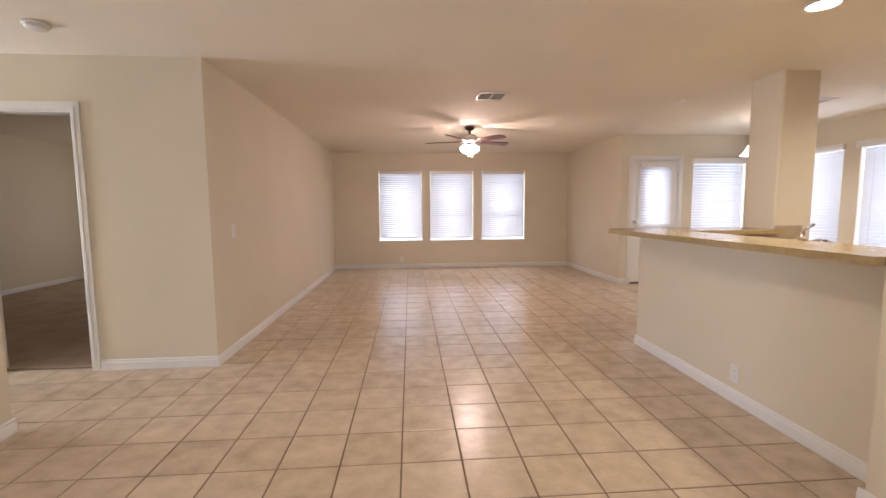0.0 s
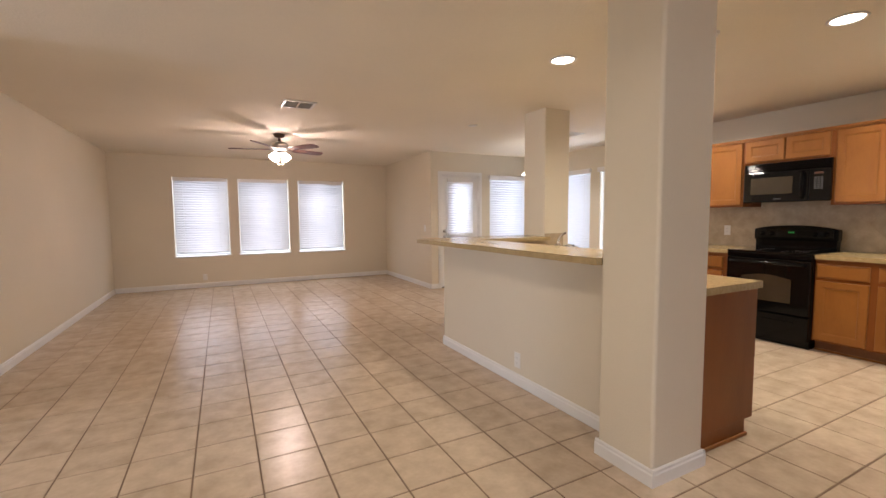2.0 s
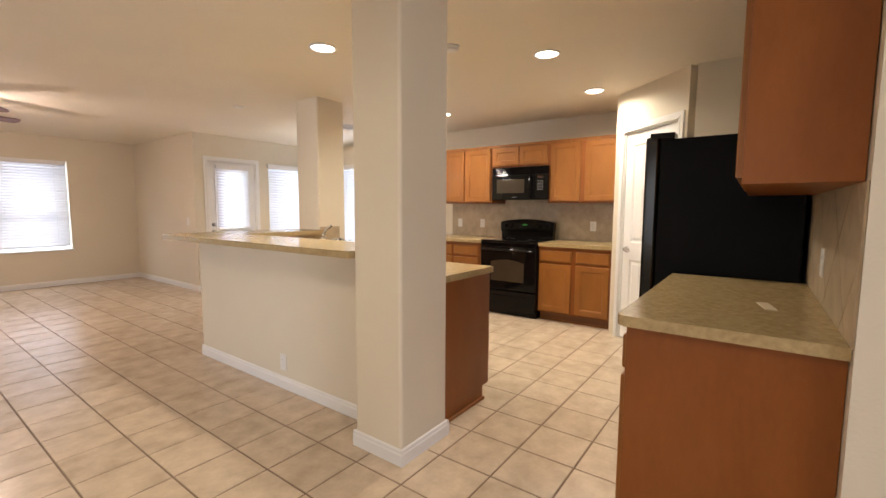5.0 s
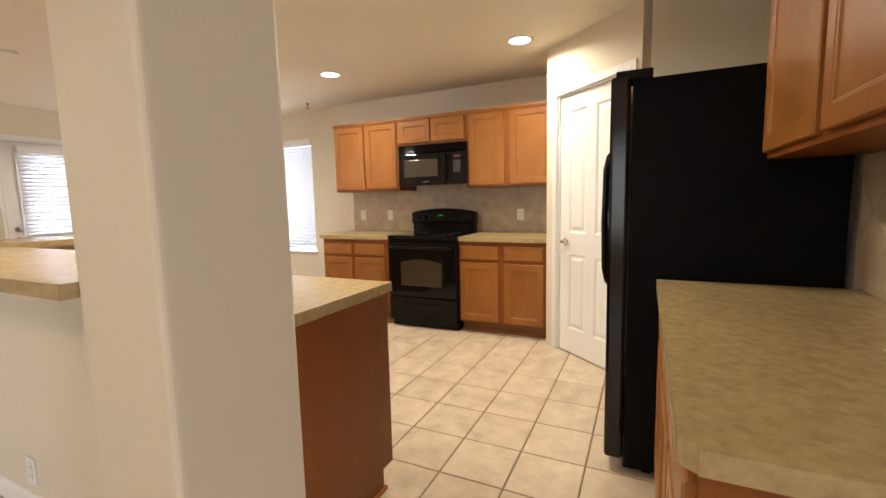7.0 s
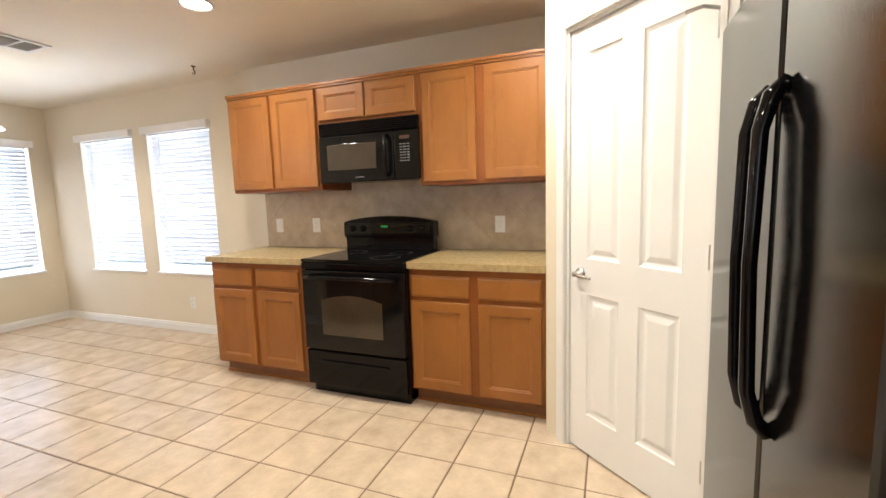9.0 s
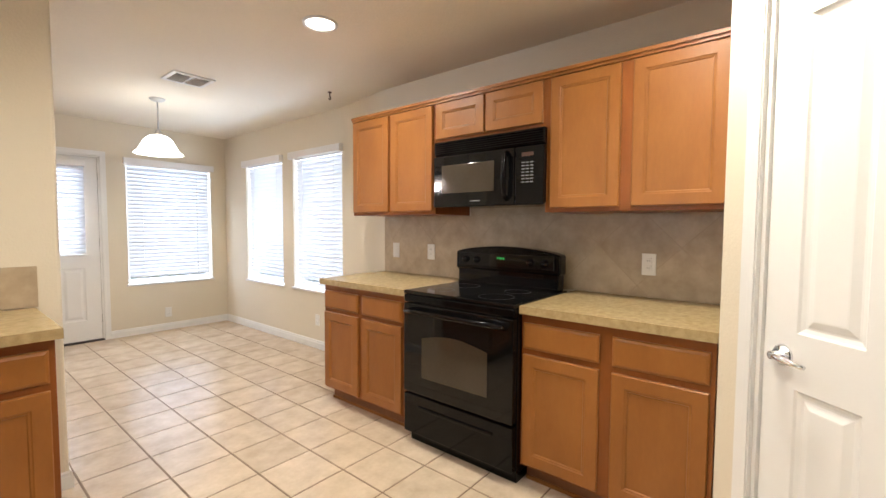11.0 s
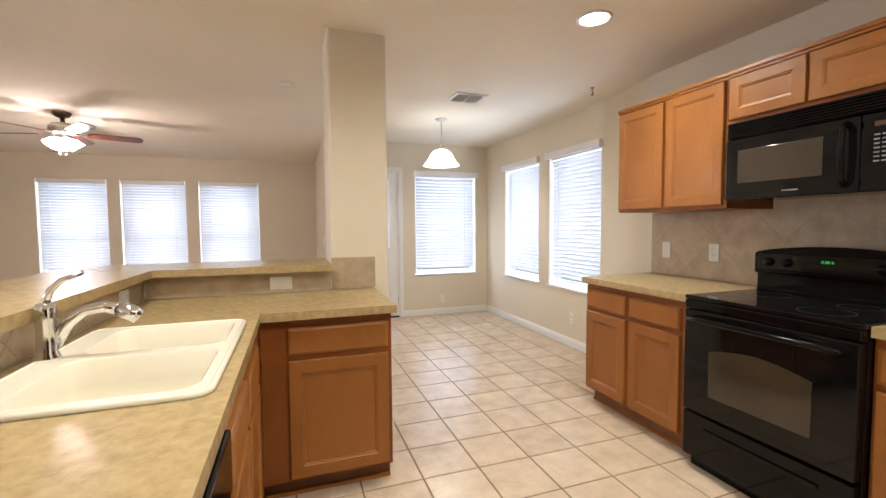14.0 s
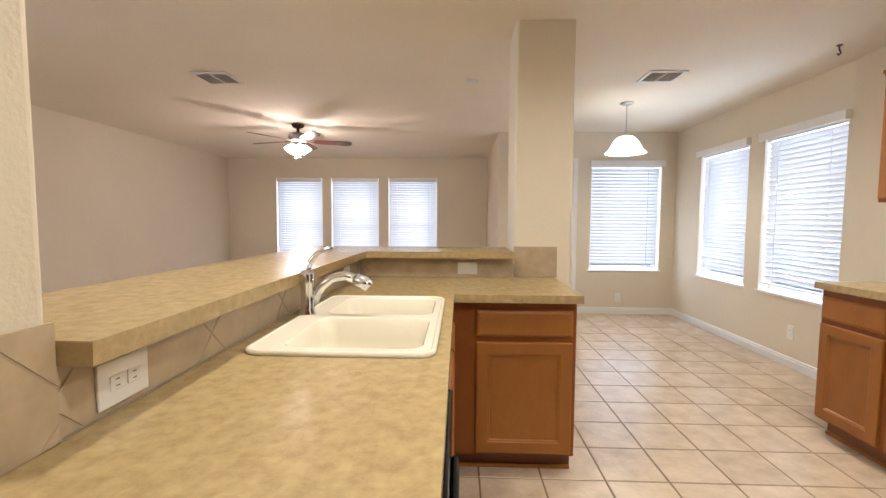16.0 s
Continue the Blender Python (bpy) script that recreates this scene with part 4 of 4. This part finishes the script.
def ceiling_fan(x, y):
    f = thing("ceiling_fan", (x, y, H), "bronze ceiling fan with five cherry blades, light kit lit", "ceiling fan")
    part("canopy", lathe(bmesh.new(), [(0.075, 0), (0.075, -0.012), (0.06, -0.04), (0.022, -0.055)], (x, y, H), 28), BRONZE, f, "", True)
    part("downrod", tube(bmesh.new(), [(x, y, H - 0.05), (x, y, H - 0.12)], 0.018), BRONZE, f, "", True)
    part("motor_housing", lathe(bmesh.new(), [(0.03, -0.10), (0.09, -0.115), (0.115, -0.14), (0.118, -0.19), (0.10, -0.215), (0.06, -0.225)], (x, y, H), 32), NICKEL, f, "", True)
    part("light_fitter", lathe(bmesh.new(), [(0.06, -0.222), (0.07, -0.235), (0.065, -0.275), (0.03, -0.29)], (x, y, H), 24), NICKEL, f, "", True)
    for i in range(5):
        rot = Matrix.Translation((x, y, H - 0.205)) @ pose(0, 0, 0, 0, 0, 20 + 72 * i)
        arm = boxes((0.085, 0.22, -0.018, 0.018, -0.006, 0.002), bev=0.002)
        part("blade_arm", turned(arm, rot), BRONZE, f)
        out = [(0.19, -0.045), (0.25, -0.058), (0.60, -0.068), (0.645, -0.05), (0.66, 0.0), (0.645, 0.05), (0.60, 0.068), (0.25, 0.058), (0.19, 0.045)]
        bl = prism(out, -0.004, 0.004)
        part("blade", turned(bl, rot @ pose(0, 0, 0, -12, 0, 0)), BLADE, f, "dark cherry wood blade")
    for i in range(4):
        a = radians(35 + 90 * i)
        sh = lathe(bmesh.new(), [(0.022, 0.0), (0.034, -0.012), (0.05, -0.045), (0.058, -0.075), (0.066, -0.088), (0.060, -0.086), (0.03, -0.04)], (0, 0, 0), 20)
        m = Matrix.Translation((x + 0.06 * math.cos(a), y + 0.06 * math.sin(a), H - 0.265)) @ pose(0, 0, 0, 0, 0, math.degrees(a)) @ pose(0, 0, 0, 0, -38, 0)
        part("glass_shade", turned(sh, m), GLOWFAN, f, "lit frosted bell glass shade", True)
    d = bpy.data.lights.new("fan_bulbs", "POINT")
    d.energy, d.color, d.shadow_soft_size = 48.0, (1.0, 0.77, 0.65), 0.05
    new("fan_bulbs", d).location = (x, y, H - 0.40)
    for dx in (-0.03, 0.035):
        part("pull_chain", tube(bmesh.new(), [(x + dx, y - 0.03, H - 0.285), (x + dx, y - 0.03, H - 0.41)], 0.002, 6), NICKEL, f)
        part("chain_knob", lathe(bmesh.new(), [(0.0, -0.43), (0.007, -0.425), (0.006, -0.41), (0.0, -0.405)], (x + dx, y - 0.03, H), 10), NICKEL, f, "", True)


ceiling_fan(0.80, 6.28)


def pendant(x, y):
    p = thing("pendant_lamp", (x, y, H), "nickel pendant lamp with white alabaster bell shade, lit", "pendant lamp")
    part("canopy", lathe(bmesh.new(), [(0.065, 0), (0.065, -0.008), (0.045, -0.022), (0.012, -0.03)], (x, y, H), 28), NICKEL, p, "", True)
    part("stem", tube(bmesh.new(), [(x, y, H - 0.025), (x, y, H - 0.30)], 0.006, 10), NICKEL, p, "", True)
    part("socket_cap", lathe(bmesh.new(), [(0.008, -0.27), (0.02, -0.285), (0.026, -0.32), (0.045, -0.335)], (x, y, H), 24), NICKEL, p, "", True)
    sh = [(0.028, -0.325), (0.075, -0.340), (0.115, -0.378), (0.142, -0.43), (0.162, -0.468), (0.192, -0.495), (0.195, -0.499), (0.189, -0.501), (0.157, -0.474), (0.134, -0.43), (0.107, -0.383), (0.068, -0.347), (0.028, -0.334)]
    part("shade", lathe(bmesh.new(), sh, (x, y, H), 40), GLOWPEN, p, "glowing white alabaster glass bell shade", True)
    d = bpy.data.lights.new("pendant_bulb", "POINT")
    d.energy, d.color, d.shadow_soft_size = 19.0, (1, 0.88, 0.70), 0.04
    new("pendant_bulb", d).location = (x, y, H - 0.45)


pendant(4.487, 5.37)


def ceiling_vent(x, y, w, d, mat_label):
    v = thing("ceiling_vent", (x, y, H), mat_label, "air vent", "ceiling vents")
    part("frame", boxes((x - w / 2, x + w / 2, y - d / 2, y - d / 2 + 0.028, H - 0.012, H - 0.001), (x - w / 2, x + w / 2, y + d / 2 - 0.028, y + d / 2, H - 0.012, H - 0.001),
                        (x - w / 2, x - w / 2 + 0.028, y - d / 2 + 0.028, y + d / 2 - 0.028, H - 0.012, H - 0.001), (x + w / 2 - 0.028, x + w / 2, y - d / 2 + 0.028, y + d / 2 - 0.028, H - 0.012, H - 0.001),
                        (x - 0.008, x + 0.008, y - d / 2 + 0.028, y + d / 2 - 0.028, H - 0.012, H - 0.001), bev=0.002), TRIM, v)
    part("backing", boxes((x - w / 2 + 0.02, x + w / 2 - 0.02, y - d / 2 + 0.02, y + d / 2 - 0.02, H - 0.003, H - 0.0005)), VENTD, v, "dark duct behind the slats")
    n = 9
    for i in range(n):
        yy = y - d / 2 + 0.035 + (d - 0.07) * i / (n - 1)
        s = turned(boxes((-w / 2 + 0.028, w / 2 - 0.028, -0.008, 0.008, -0.001, 0.001)), Matrix.Translation((x, yy, H - 0.008)) @ pose(0, 0, 0, 38, 0, 0))
        part("slat", s, TRIM, v)


ceiling_vent(0.785, 4.53, 0.31, 0.29, "white slatted ceiling air vent in the living room")
ceiling_vent(4.455, 4.565, 0.30, 0.27, "white slatted ceiling air vent above the nook")


def disc(name, x, y, r, h, label, category):
    d = thing(name, (x, y, H), label, category)
    part("base_plate", lathe(bmesh.new(), [(r, 0), (r, -h * 0.35), (r * 0.92, -h * 0.5)], (x, y, H), 28), PLASTIC, d, "", True)
    part("cover", lathe(bmesh.new(), [(r * 0.88, -h * 0.45), (r * 0.84, -h * 0.85), (r * 0.5, -h), (0, -h)], (x, y, H), 28), PLASTIC, d, "", True)


disc("smoke_detector", -2.387, 2.96, 0.07, 0.035, "round white smoke detector on the ceiling", "smoke detector")
disc("ceiling_plate", 2.92, 4.66, 0.06, 0.012, "round white blank cover plate on the ceiling", "cover plate")
disc("smoke_detector", 2.85, 1.66, 0.06, 0.03, "round white smoke detector above the bar", "smoke detector")
hk = thing("ceiling_hook", (5.35, 3.975, H), "small dark swag hook screwed into the ceiling", "hook")
part("flange", lathe(bmesh.new(), [(0.018, 0), (0.018, -0.004), (0.006, -0.01)], (5.35, 3.975, H), 14), BRONZE, hk, "", True)
part("hook", tube(bmesh.new(), [(5.35, 3.975, H - 0.008), (5.35, 3.975, H - 0.03), (5.362, 3.975, H - 0.05), (5.35, 3.975, H - 0.065), (5.338, 3.975, H - 0.055)], 0.005, 8), BRONZE, hk, "", True)


# ---- wall plates ----
def wall_plate(m, kind, label, w=0.072, h=0.118):
    """m: local x along the wall, y into it, origin at the plate's middle on the wall face."""
    o = thing("light_switch" if kind == "switch" else "wall_outlet", m.translation.copy(), label, "light switch" if kind == "switch" else "outlet", "wall plates")
    part("plate", turned(boxes((-w / 2, w / 2, -0.006, -0.0005, -h / 2, h / 2), bev=0.002), m), PLASTIC, o)
    across = w > h
    if kind == "switch":
        part("rocker", turned(boxes((-0.017, 0.017, -0.010, -0.006, -0.033, 0.033), bev=0.002), m), PLASTIC, o)
    elif kind == "outlet":
        for s in (-0.02, 0.02):
            cx, cz = (s, 0) if across else (0, s)
            r = part("receptacle", turned(boxes((cx - 0.016, cx + 0.016, -0.009, -0.006, cz - 0.014, cz + 0.014), bev=0.002), m), PLASTIC, o)
            for d in (-0.006, 0.006):
                a = (cx - 0.004, cx + 0.004, -0.0095, -0.009, cz + d - 0.001, cz + d + 0.001) if across else (cx + d - 0.001, cx + d + 0.001, -0.0095, -0.009, cz - 0.004, cz + 0.004)
                part("slot", turned(boxes(a), m), SLOT, r, "dark slot")
    return o


def on(x, y, z, turn):
    return pose(x, y, z, 0, 0, turn)


wall_plate(on(LEFT, 3.95, 1.09, 90), "switch", "white rocker switch on the long living wall")
wall_plate(on(2.018, 2.53, 0.19, -90), "outlet", "white outlet on the half wall near the floor")
wall_plate(on(-0.27, BACK, 0.19, 0), "outlet", "white outlet low on the window wall")
wall_plate(on(4.98, NOOK_Y, 0.22, 0), "outlet", "white outlet low under the nook window")
wall_plate(on(NOOK_X, 4.7, 0.30, -90), "outlet", "white outlet low on the nook wall")
SPX = KIT_X - 0.0078
wall_plate(on(SPX, 3.405, 1.095, -90), "switch", "white switch on the splashback tiles")
wall_plate(on(SPX, 3.02, 1.095, -90), "outlet", "white outlet on the splashback tiles")
wall_plate(on(SPX, 1.45, 1.092, -90), "outlet", "white outlet over the pantry-side counter")
wall_plate(on(2.62, SOUTH + 0.0078, 1.08, 180), "outlet", "white outlet over the fridge-side counter")
wall_plate(on(2.199, 1.68, 0.965, 90), "outlet", "white horizontal outlet behind the sink counter", 0.118, 0.082)
wall_plate(on(2.199, 3.25, 0.967, 90), "outlet", "white horizontal outlet behind the faucet", 0.118, 0.072)
wall_plate(on(2.87, 3.5312, 0.967, 0), "blank", "white horizontal blank plate under the peninsula bar", 0.118, 0.072)
wall_plate(on(RIGHT, 7.05, 1.08, -90), "switch", "white rocker switch beside the patio door corner")
pp = thing("paper_scrap", (2.392, -0.213, 0.911), "folded tan paper slip lying on the counter", "paper")
bm = boxes((2.32, 2.46, -0.232, -0.194, 0.911, 0.916), bev=0.001)
part("slip", turned(bm, Matrix.Translation((2.39, -0.213, 0)) @ pose(0, 0, 0, 0, 0, 12) @ Matrix.Translation((-2.39, 0.213, 0))), PAPER, pp)

# lamps in added, unseen openings; entry and hall daylight inferred, the others plain fill
# added fill for the half wall and column, no source known here
area_lamp("west_fill", look((-2.42, 0.85, 1.35), (1.0, 1.5, 1.2)), 1.4, 1.4, 14, (1.0, 0.96, 0.94))
# unseen source, inferred from bluish light on the bedroom wall
area_lamp("entry_daylight", look((0.4, -3.24, 1.2), (0.4, 3, 1.35)), 1.56, 1.76, HALL_W, (0.90, 0.92, 1.0))
# added warm fill to brighten the bedroom, no window known there
area_lamp("bedroom_fill", look((-4.0, 9.19, 1.4), (-4.0, 5, 1.2)), 1.36, 1.36, 24, (1.0, 0.92, 0.8))
# also unseen: cool light reaching that wall from the hall end
area_lamp("hall_daylight", look((-6.25, 3.0, 1.3), (0, 3.0, 1.3)), 0.76, 1.56, 110, DAY)

# ---- outside ----
bm = bmesh.new()
bm.faces.new([bm.verts.new(p) for p in ((-600, -600, -0.2), (600, -600, -0.2), (600, 600, -0.2), (-600, 600, -0.2))])
solid("ground", bm, GRASS, "dry lawn round the house", "lawn")

# ---- floors ----
solid("floor", boxes((-6.4, 5.9, -3.4, 9.4, -0.15, -0.0035)), GROUT, "beige ceramic tile floor with brown grout joints", "floor")
solid("carpet", boxes((-6.2, -1.78, 3.60, 9.12, -0.003, 0.012)), CARPET, "beige cut-pile bedroom carpet", "carpet")
floor_ob = bpy.data.objects["floor"]
P, X0, Y0 = 0.3063, -0.138, -0.105
bm = box(bmesh.new(), -P / 2 + 0.004, P / 2 - 0.004, -P / 2 + 0.004, P / 2 - 0.004, -0.0034, 0.0, 0)
bmesh.ops.bevel(bm, geom=[e for e in bm.edges if e.verts[0].co.z > -0.001 and e.verts[1].co.z > -0.001], offset=0.0022, segments=1, affect="EDGES")
TILE_ME = mesh_of("tile", bm, TILE)
far = bmesh.new()
rng = random.Random(4)


def in_house(x, y):
    if x > 1.9 and y < -0.45:
        return False
    if y > 3.6 and x < -1.8:
        return False
    return -2.6 < x < 5.8 and -3.3 < y < 9.2 or (2.4 < y < 3.65 and x > -6.3)


for i in range(-21, 20):
    for j in range(-11, 31):
        cx, cy = X0 + (i + 0.5) * P, Y0 + (j + 0.5) * P
        if not in_house(cx, cy):
            continue
        near = -1.4 < cx < 4.95 and 0.2 < cy < 4.1 and not (2.25 < cx < 2.7 and cy > 1.3)
        if near:
            o = new("tile", TILE_ME)
            o.parent = floor_ob
            o.location = (cx, cy, rng.uniform(-0.0004, 0.0004))
        else:
            h = P / 2 - 0.004
            zt = rng.uniform(-0.0004, 0.0004)
            box(far, cx - h, cx + h, cy - h, cy + h, -0.0034, zt)
o = part("tile_field", far, TILEJ, floor_ob, "beige ceramic floor tiles")
tagged(o, kind="stuff")
